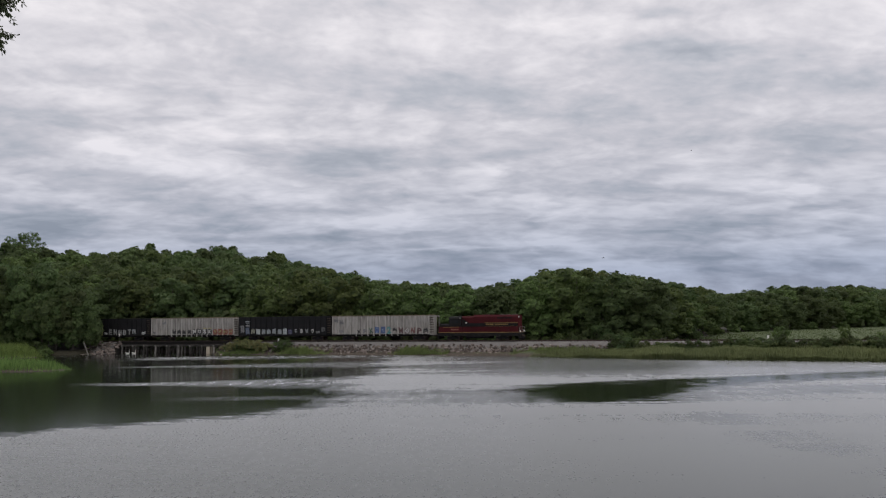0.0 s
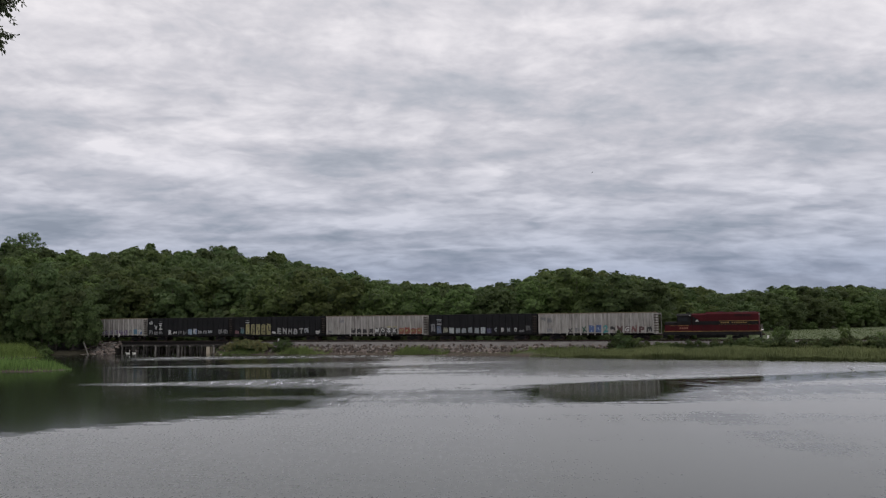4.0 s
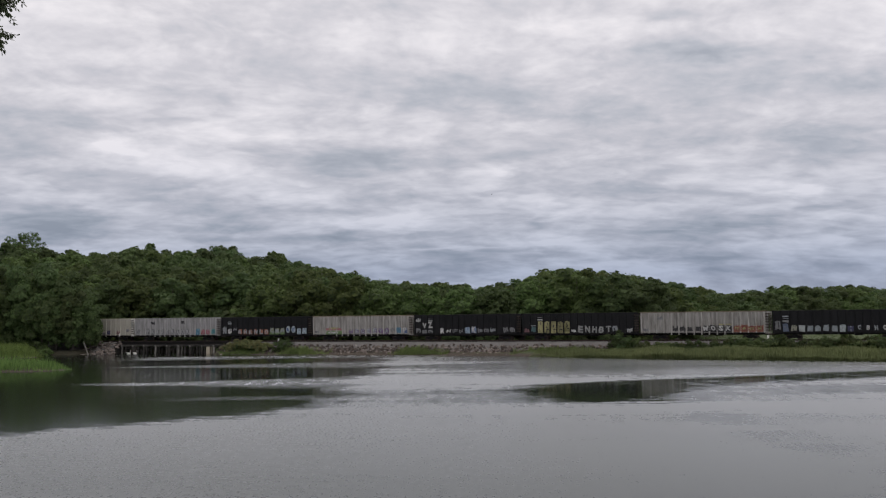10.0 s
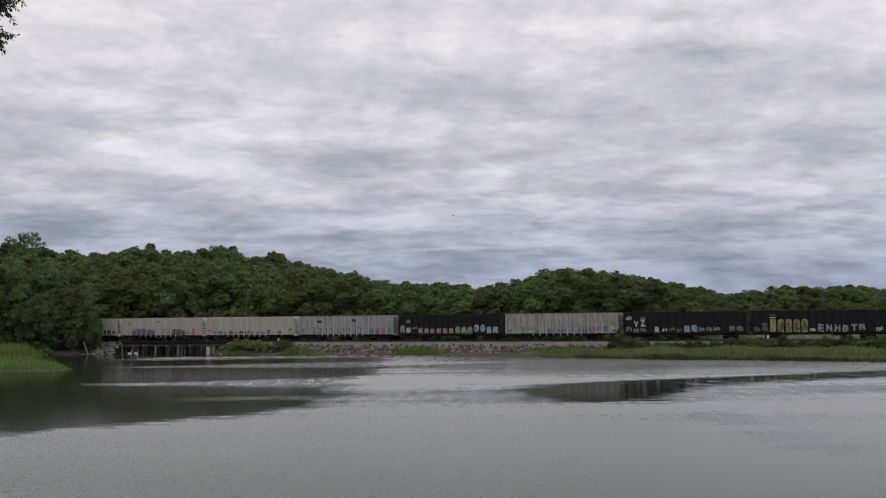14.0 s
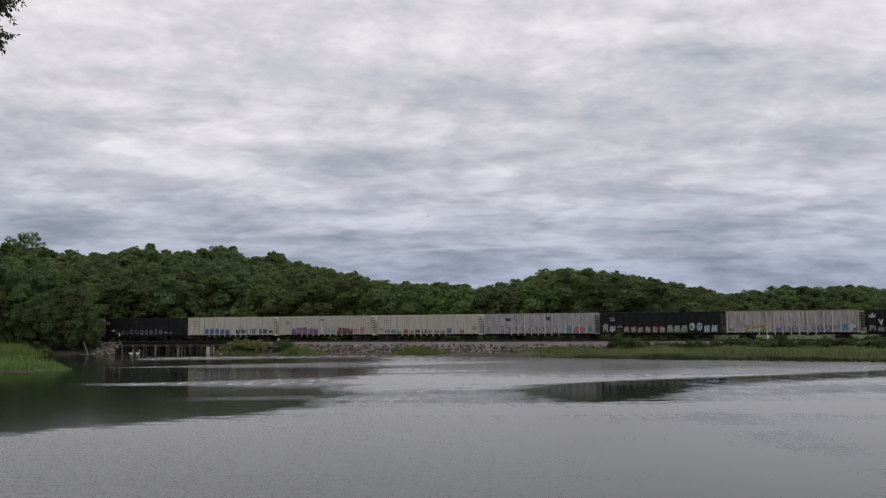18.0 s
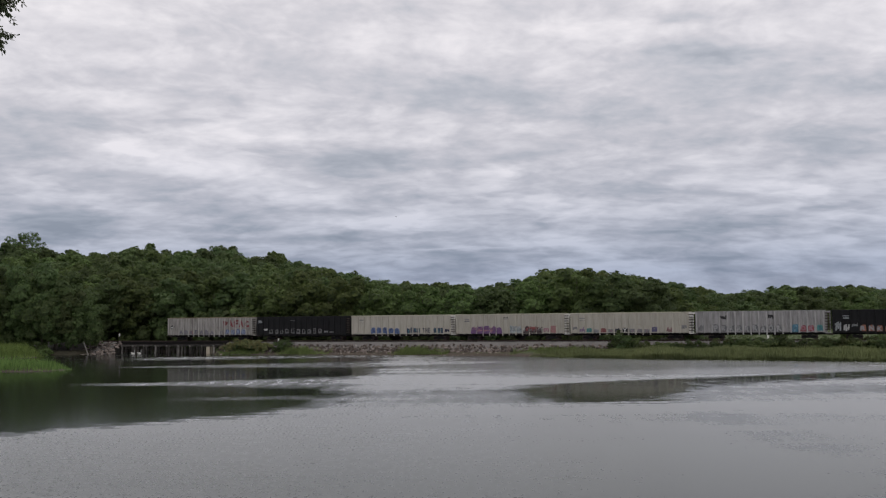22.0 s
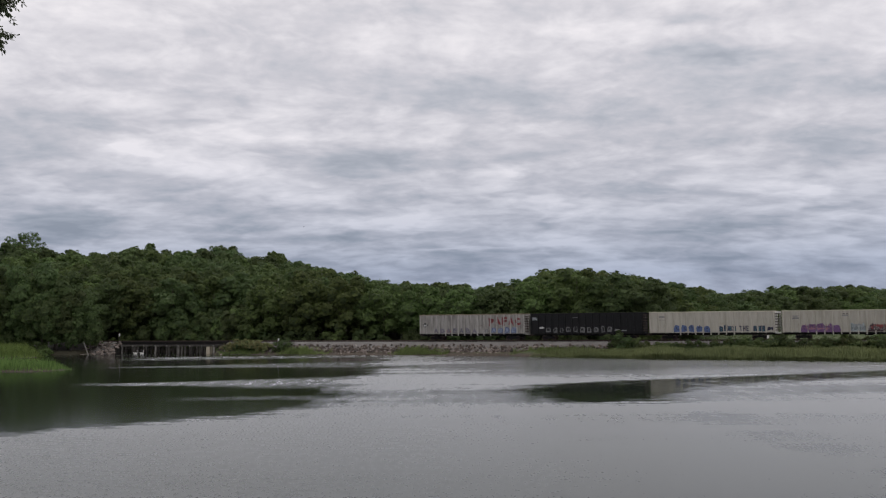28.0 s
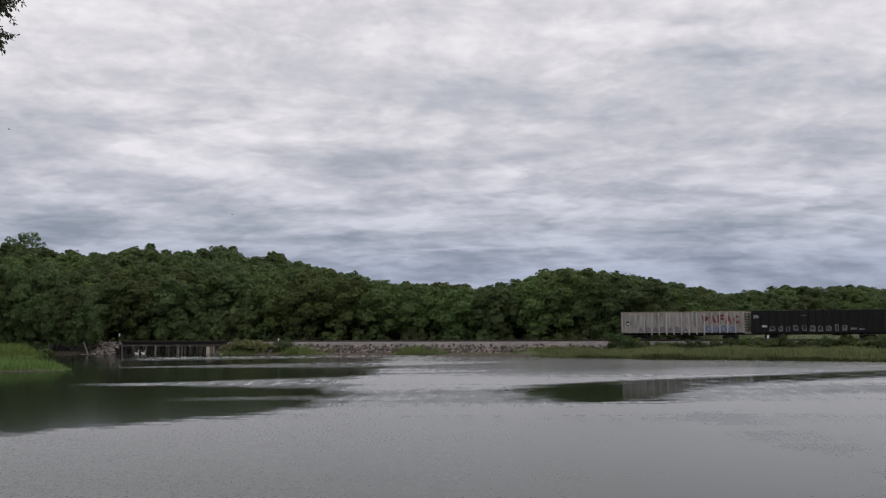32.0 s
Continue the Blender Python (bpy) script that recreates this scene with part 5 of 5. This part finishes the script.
# ---------------------------------------------------------------- marsh grass
def grass(name, label, rng, places, lo, hi, material=GRASS, wide=0.05, ground_z=None, stature=1.0):
    """Blades at the given (x, y), one mesh."""
    p = np.array(places)
    n = len(p)
    z = height(p[:, 0], p[:, 1]) if ground_z is None else ground_z
    # stands of taller and shorter stems
    h = rng.uniform(lo, hi, n) * (1 + 0.35 * np.sin(p[:, 0] * 0.55 + 1.7 * np.sin(p[:, 1] * 0.31)) * np.sin(p[:, 1] * 0.42 + 0.8))
    h = h * stature
    a = rng.uniform(0, 2 * pi, n)
    dx, dy = np.cos(a) * wide, np.sin(a) * wide
    lx, ly = rng.normal(0, 0.16, n) * h + 0.06 * h, rng.normal(0, 0.16, n) * h
    base = np.stack([p[:, 0], p[:, 1], np.maximum(z, -0.1) - 0.08], 1)
    l, r = base + np.stack([-dx, -dy, 0 * h], 1), base + np.stack([dx, dy, 0 * h], 1)
    m0 = base + np.stack([lx * 0.3 - dx * 0.8, ly * 0.3 - dy * 0.8, h * 0.6], 1)
    m1 = base + np.stack([lx * 0.3 + dx * 0.8, ly * 0.3 + dy * 0.8, h * 0.6], 1)
    tip = base + np.stack([lx, ly, h], 1)
    v = np.stack([l, r, m1, m0, tip], 1).reshape(-1, 3)
    k = np.arange(n) * 5
    me = bpy.data.meshes.new(name)
    me.from_pydata(v.tolist(), [], np.stack([k, k + 1, k + 2, k + 3], 1).tolist() + np.stack([k + 3, k + 2, k + 4], 1).tolist())
    me.materials.append(material)
    return tagged(new(name, me), label, "grass", kind="stuff")


grng = np.random.default_rng(21)


def strip(s0, s1, v0, v1, n):
    """Clumped places in the track's axes."""
    out = []
    c = np.stack([grng.uniform(s0, s1, n // 12 + 1), grng.uniform(v0, v1, n // 12 + 1)], 1)
    for s, v in c:
        for i in range(12):
            a = s + grng.normal(0, 0.35)
            b = min(v1, float(shore_v(a)) + 0.15, v + grng.normal(0, 0.3))
            out.append(tr(a, b, 0)[:2])
    return out


marsh = []
for s0, s1, v0, v1, n in ((20.5, 30, 6.2, 13.4, 6500), (29, 40, 5.8, 17.2, 14000), (40, 60, 5.8, 19.7, 28000), (60, 92, 5.8, 24.0, 38000), (92, 130, 6, 28, 9000)):
    marsh += strip(s0, s1, v0, v1, n)
grass("marsh_grass", "tall green marsh grass along the water's edge", grng, marsh, 0.30, 1.15, stature=np.interp([(x - TX) * CA - (y - TY) * SA for x, y in marsh], (20, 30, 44), (0.35, 0.6, 1.0)))
tufts = []
for s0, s1, n in ((-34, -21, 4600), (-8.5, 3.0, 4600), (15.5, 34, 8000), (-46, -35.5, 3600)):
    for i in range(n // 10):
        s = (s0 + s1) / 2 + (s1 - s0) * 0.5 * float(np.clip(grng.normal(0, 0.45), -1, 1))
        v = grng.triangular(4.3, 6.2, 6.7)
        for j in range(10):
            tufts.append(tr(s + grng.normal(0, 0.22), v + grng.normal(0, 0.12), 0)[:2])
P = np.array(tufts)
tuft_z = np.array([bank_z(v) for v in -(P[:, 0] - TX) * SA - (P[:, 1] - TY) * CA])
grass("shore_grass", "patches of bright grass between the stones", grng, tufts, 0.35, 1.0, SHOREGRASS, ground_z=tuft_z)
spit, reeds = [], []
while len(spit) + len(reeds) < 34000:
    x, y = grng.uniform(-118, -53), grng.uniform(144, 222)
    if float(spit_form(x, y)) > -0.03 + grng.normal(0, 0.04):
        (spit if y < 176 else reeds).append((x, y))


def tapered(places):
    """Stems stand lower towards the water's edge."""
    p = np.array(places)
    return np.clip(0.35 + spit_form(p[:, 0], p[:, 1]) / 0.5, 0.35, 1.0)


grass("spit_grass", "bright green marsh grass on a low spit", grng, spit, 0.7, 1.6, SPITGRASS, stature=tapered(spit))
grass("reed_grass", "taller green marsh grass behind the spit's inlet", grng, reeds, 1.2, 2.5, SPITGRASS, stature=tapered(reeds))
field = []
for i in range(26000):
    t = grng.uniform(0.20, 0.47)
    y = grng.uniform(float(track_depth(t)) + 9, float(front_depth(t)) - 1)
    field.append((t * y, y))
grass("meadow_grass", "open green marsh meadow behind the railway", grng, field, 0.10, 0.24, MEADOW, wide=0.09)

# ---------------------------------------------------------------- shrubs along the line
vrng = np.random.default_rng(5)
BUSH_STEP = 1.55
hedge = [shrub(vrng, 2.4, 1.7, BUSH, 1800, 0.11, "low green shrub on the embankment slope"), shrub(vrng, 2.2, 1.8, DARKBUSH, 1800, 0.11, "low dark green shrub on the embankment slope"), shrub(vrng, 2.6, 1.4, DARKBUSH, 1800, 0.11, "dark green shrub on the embankment slope")]
places = []
for s, v, q in ((33.6, 5.2, 1.3), (35.4, 5.6, 1.35), (36.9, 5.6, 1.2), (38.4, 4.8, 0.95), (41, 5.4, 0.7), (43.5, 5, 0.6), (46, 5.2, 0.8), (49, 5.6, 0.65), (51.5, 5, 0.7), (54, 5.5, 0.55), (56.5, 5, 0.5), (59.3, 5.4, 0.7), (61.5, 5, 0.6), (63.5, 5.6, 0.6), (65.8, 5.2, 0.65), (68, 5.6, 0.6), (70.4, 5, 0.65), (72.5, 5.4, 0.7), (74.8, 5.2, 0.65), (77, 5.5, 0.6), (80, 5.4, 0.65), (84, 5.4, 0.7), (-46.2, 4.4, 0.75), (-44.3, 4.2, 0.7), (-42.0, 4.3, 0.7), (-39.8, 4.4, 0.65), (-33.2, 4.8, 0.62), (-32.2, 5.0, 0.5), (-37.4, 4.6, 0.6)):
    x, y, _ = tr(s, v, 0)
    places.append((x, y, q))
for i in range(90):
    s = 37.0 + i * 0.56 + vrng.uniform(-0.3, 0.3)
    x, y, _ = tr(s, vrng.uniform(5.2, 9.0), 0)
    places.append((x, y, vrng.uniform(0.72, 1.12) if s > 52 else vrng.uniform(0.50, 0.85)))
plant(hedge, places, vrng, 0.92, 1.1)
brush = [shrub(vrng, 1.9, 2.2, OLIVE, 1800, 0.12, "low olive brush on the bank beside the trestle", "brush by the trestle") for i in range(2)]
plant(brush, [(*tr(q, v, 0)[:2], k) for q, v, k in ((-43.6, 3.9, 1.0), (-41.6, 4.1, 1.22), (-39.6, 3.9, 1.15), (-37.6, 4.2, 1.2), (-35.8, 4.0, 0.9))], vrng, 0.95, 1.1)
clump = shrub(vrng, 2.2, 1.9, DARKBUSH, 1800, 0.12, "rounded dark green bush on the bank", "brush by the trestle")
clump.matrix_basis = pose(*tr(-32.1, 4.2, 0.75))
sap = tree(vrng, 4.3, 1.45, LEAF[1], 2200, 0.14, "small bushy tree in the meadow behind the line", 0.1, 16, "saplings")
sap.matrix_basis = pose(*tr(59.9, -6.0, 0.85))
copy_thing(sap, Matrix()).matrix_basis = pose(*tr(70.0, -6.0, 0.85), 0, 0, 70) @ Matrix.Diagonal((0.72, 0.72, 0.98, 1))
copy_thing(sap, Matrix()).matrix_basis = pose(*tr(76.0, -6.5, 0.85), 0, 0, 200) @ Matrix.Diagonal((1.2, 1.2, 0.72, 1))


# ---------------------------------------------------------------- posts, trunk, swans, bird, overhanging boughs
def marker(s, v, z, tall):
    ob = thing("marker_post", "small white-painted railway marker post", "post", "marker posts", at=line_pose(s, v, z))
    part("post", Geo().box(-0.05, 0.05, -0.06, 0.06, -0.5 if z < 1.75 or z > 1.8 else 0.0, tall - 0.4), TIMBER, ob)
    part("board", Geo().box(-0.15, 0.15, -0.1, -0.062, tall - 0.6, tall), WHITE, ob, "white board")


marker(58.4, 3.2, 1.9, 1.5)
marker(-33.8, 3.0, 2.0, 1.1)
marker(-73.4, 2.05, 1.79, 2.4)
marker(52.4, -7.5, 0.9, 1.2)
marker(53.4, -7.5, 0.9, 1.2)
snag = thing("dead_trunk", "bare grey dead trunk leaning over the shore", "dead tree")
part("trunk", Geo().rod(tr(-75.4, 9.2, -0.3), tr(-76.6, 9.4, 2.7), 0.13, 0.06, 7), GREYWOOD, snag)
pale = thing("pale_stones", "two white boulders in the grass", "stones")
for s in (31.4, 32.4):
    part("stone", stone_mesh(srng), None, pale, at=pose(*tr(s, 4.9, 0.95)) @ Matrix.Diagonal((0.9, 0.5, 0.5, 1)))
for c in pale.children:
    c.data.materials[0] = WHITE


def ellipsoid(g, c, r, n=10, m=7):
    vs = [(c[0], c[1], c[2] - r[2])]
    for j in range(1, m):
        a = -pi / 2 + pi * j / m
        vs += [(c[0] + r[0] * cos(a) * cos(2 * pi * i / n), c[1] + r[1] * cos(a) * sin(2 * pi * i / n), c[2] + r[2] * sin(a)) for i in range(n)]
    vs.append((c[0], c[1], c[2] + r[2]))
    fs = [(0, 1 + (i + 1) % n, 1 + i) for i in range(n)]
    for j in range(m - 2):
        fs += [(1 + j * n + i, 1 + j * n + (i + 1) % n, 1 + (j + 1) * n + (i + 1) % n, 1 + (j + 1) * n + i) for i in range(n)]
    fs += [(1 + (m - 2) * n + i, 1 + (m - 2) * n + (i + 1) % n, len(vs) - 1) for i in range(n)]
    return g.add(vs, fs)


def swan():
    ob = thing("swan", "white swan swimming beside the trestle", "swan", "swans")
    g = ellipsoid(Geo(), (0, 0, 0.12), (0.55, 0.26, 0.24))
    g.prism([(-0.5, 0.2), (-0.25, 0.3), (-0.75, 0.42)], -0.1, 0.1, "y")
    part("body", g, WHITE, ob, smooth=True)
    n = Geo()
    pts = [(0.42, 0.2), (0.55, 0.42), (0.5, 0.62), (0.47, 0.8), (0.54, 0.92), (0.64, 0.93)]
    for (a, b), (c, d) in zip(pts[:-1], pts[1:]):
        n.rod((a, 0, b), (c, 0, d), 0.06, 0.055, 8)
    ellipsoid(n, (0.65, 0, 0.93), (0.1, 0.06, 0.06))
    part("neck", n, WHITE, ob, smooth=True)
    part("bill", Geo().rod((0.72, 0, 0.92), (0.86, 0, 0.88), 0.035, 0.012, 6), spray(ORANGE), ob, "orange bill")
    return ob


swan_a = swan()
swan_a.scale = (0.85, 0.85, 0.85)
swan_b = copy_thing(swan_a, Matrix())


def gull(label, coat):
    ob = thing("bird", label, "bird")
    part("body", ellipsoid(Geo(), (0, 0, 0), (0.32, 0.09, 0.09)), coat, ob)
    for q in (-1, 1):
        part("wing", Geo().prism([(-0.10, 0.03), (0.12, 0.03), (0.06, 0.09), (-0.06, 0.09)], 0.02 * q, 0.34 * q, "y").prism([(-0.06, 0.08), (0.08, 0.08), (-0.05, 0.12)], 0.34 * q, 0.72 * q, "y"), STEELBLACK, ob)
    return ob


bird = gull("dark gull gliding under the clouds", STEELBLACK)
bird_b = copy_thing(bird, Matrix())
bird_b.scale = (1.5, 1.5, 1.5)
tern = gull("white gull with dark wings skimming the lake", WHITE)
tern.scale = (0.55, 0.55, 0.55)
insect = thing("insect", "small pale flying insect crossing before the sky", "insect")
part("body", ellipsoid(Geo(), (0, 0, 0), (0.010, 0.0013, 0.0013)), WHITE, insect)
for q in (-1, 1):
    part("wing", Geo().prism([(-0.003, 0.0004), (0.004, 0.0004), (0.003, 0.0008), (-0.003, 0.0008)], 0.001 * q, 0.009 * q, "y"), WHITE, insect)


# where the twigs of its two boughs fork and end
TWIGS_HIGH = ((-3.64, 9.91), ((-3.38, 9.80), (-3.39, 9.74), (-3.42, 9.69), (-3.46, 9.67), (-3.51, 9.66), (-3.43, 9.77), (-3.48, 9.71), (-3.40, 9.84), (-3.46, 9.80), (-3.52, 9.72), (-3.45, 9.64), (-3.38, 9.70), (-3.50, 9.76), (-3.53, 9.80)))
TWIGS_LOW = ((-3.63, 9.53), ((-3.49, 9.55), (-3.44, 9.53), (-3.43, 9.49), (-3.47, 9.43), (-3.52, 9.37), (-3.48, 9.48), (-3.53, 9.45), (-3.50, 9.40)))


def near_tree():
    """A broadleaf tree beside the camera; two of its boughs hang into the view."""
    ob = thing("shade_tree", "broadleaf tree on the bank with hanging leafy twigs", "tree")
    g = Geo()
    g.rod((-4.6, 4.2, 4.0), (-4.4, 4.6, 8.5), 0.2, 0.15, 12)
    g.rod((-4.4, 4.6, 8.5), (-4.2, 5.0, 12.5), 0.15, 0.06, 10)
    part("trunk", g, BARK, ob)
    r = np.random.default_rng(9)
    v, fs = [], []
    for k, (fork, tips) in enumerate((TWIGS_HIGH, TWIGS_LOW)):
        root, fork = Vector((-4.32, 4.75, 9.5 - k * 0.3)), Vector((fork[0], 8.0, fork[1]))
        b = Geo()
        mid = (root + fork) / 2 + Vector((-0.25, 0.1, 0.15))
        b.rod(root, mid, 0.035, 0.02, 7)
        b.rod(mid, fork, 0.02, 0.008, 6)
        for x, z in tips:
            tip = Vector((x, 8.0 + r.uniform(-0.12, 0.12), z))
            bow = (fork + tip) / 2 + Vector((0.0, 0.0, 0.03))
            b.rod(fork, bow, 0.005, 0.003, 5)
            b.rod(bow, tip, 0.003, 0.0015, 5)
            way = (tip - fork).normalized()
            for i in range(34):
                c = fork.lerp(tip, 0.15 + 0.85 * i / 33) + Vector(r.normal(0, 0.010, 3))
                # leaves point outwards along the twig and droop
                a = (way * 0.6 + Vector(r.normal(0, 0.55, 3)) + Vector((0, 0, -0.55))).normalized()
                side = a.cross(Vector(r.normal(0, 1, 3))).normalized()
                n = a.cross(side)
                l, w = r.uniform(0.028, 0.048), r.uniform(0.006, 0.010)
                j = len(v)
                v += [tuple(c), tuple(c + a * l * 0.3 + side * w + n * 0.003), tuple(c + a * l * 0.7 + side * w * 0.8), tuple(c + a * l), tuple(c + a * l * 0.7 - side * w * 0.8), tuple(c + a * l * 0.3 - side * w + n * 0.003)]
                fs += [(j, j + 1, j + 2, j + 3), (j, j + 3, j + 4, j + 5)]
        part("bough", b, BARK, ob)
    part("leaves", Geo().add(v, fs), HANGING, ob)
    crown = crown_mesh("crown", r, 2.6, 11.2, 15.5, 20, 4000, 0.14, LEAF[0])
    part("crown", crown, None, ob, at=pose(-5.6, 3.4, 0))


near_tree()


# ---------------------------------------------------------------- what moves
def travel(t):
    """Metres that the train has gone by t seconds."""
    knots = [0, 4, 8, 12, 16, 20, 24, 28, 32]
    speed = [10.565, 10.307, 10.209, 9.924, 9.731, 9.414, 9.578, 9.542, 9.532]
    g = np.linspace(0, 32, 641)
    v = np.interp(g, knots, speed)
    return float(np.interp(t, g, np.concatenate([[0], np.cumsum((v[1:] + v[:-1]) / 2) * 0.05])))


def motions():
    times = [i * 0.5 for i in range(65)]
    gone = {t: travel(t) for t in times}
    for car, s in MOVERS:
        walk(car, [(t, line_pose(s + gone[t], 0, RAIL)) for t in times])
    drift = [0, 32]
    # wheels turn with the distance gone
    turned = [(f / FPS, travel(f / FPS)) for f in range(0, 32 * FPS + 1)]
    for car, s in MOVERS:
        for o in car.children_recursive:
            if o.name.startswith("wheelset"):
                c = o.matrix_basis.translation.copy()
                walk(o, [(t, pose(*c, 0, math.degrees(d / R_WHEEL), 0)) for t, d in turned])
    walk(clouds, [(t, pose(-25 + 50 * t / 32, -16.5 + 33 * t / 32, 0)) for t in drift])
    for ob, dv in ((swan_a, 0.0), (swan_b, 1.2)):
        walk(ob, [(t, line_pose(a - 1.2 - dv * 0.95, 4.6 + dv * 0.5, 0)) for t, a in ((0, -66.4), (13, -65.9), (22, -65.0), (32, -64.0))])
    walk(bird, [(t, pose(x, 380, z, 0, 0, 180)) for t, x, z in ((0, 94, 68), (2, 74.1, 61.6), (3, 64.6, 60.8), (6, 43, 58.7), (8, 30, 56.8), (10, 18.5, 52.4), (12, 10.1, 44.8), (23, -21.9, 44.2), (28, -52, 41), (32, -79, 46))])
    # the other drops behind the woods and comes up again
    walk(bird_b, [(t, pose(x, 380, z, 0, 0, 180)) for t, x, z in ((0, 60, 28), (0.5, 47.6, 31.9), (2, 7.3, 41), (3, -13.7, 41.5), (3.3, -20.6, 36.5), (5, -52, 19), (28.6, -54, 21), (29.5, -73.4, 43.3), (30, -97.2, 57.2), (30.5, -117.9, 71.0), (31, -138.5, 80.1), (31.5, -151.1, 83.9), (32, -163.2, 79.3))])
    # one skims the lake and turns back
    walk(tern, [(t, pose(x, 70, z, roll, 0, turn)) for t, x, z, roll, turn in ((0, 52, 9, 0, 180), (2.0, 38.5, 5.0, 10, 185), (3.1, 30.1, 3.25, 35, 180), (3.4, 28.5, 3.1, 42, 178), (3.7, 27.7, 3.0, 30, 150), (4.3, 28.6, 3.4, 20, 80), (5.2, 33.5, 5.0, 5, 10), (8, 60, 12, 0, 0), (32, 260, 40, 0, 0))])
    walk(insect, [(t, pose(x, 2, z, 0, -7, 180)) for t, x, z in ((0, 6.0, 8.6), (28, 4.4, 8.3), (28.8, 1.11, 7.85), (28.9, 0.74, 7.81), (29.0, 0.37, 7.76), (29.1, 0.0, 7.71), (29.2, -0.37, 7.68), (29.3, -0.73, 7.65), (29.4, -1.1, 7.63), (30, -3.3, 7.6), (32, -8.0, 8.2))])
    walk(water, [(t, pose(0.25 * t, -0.12 * t, 0)) for t in drift])


motions()
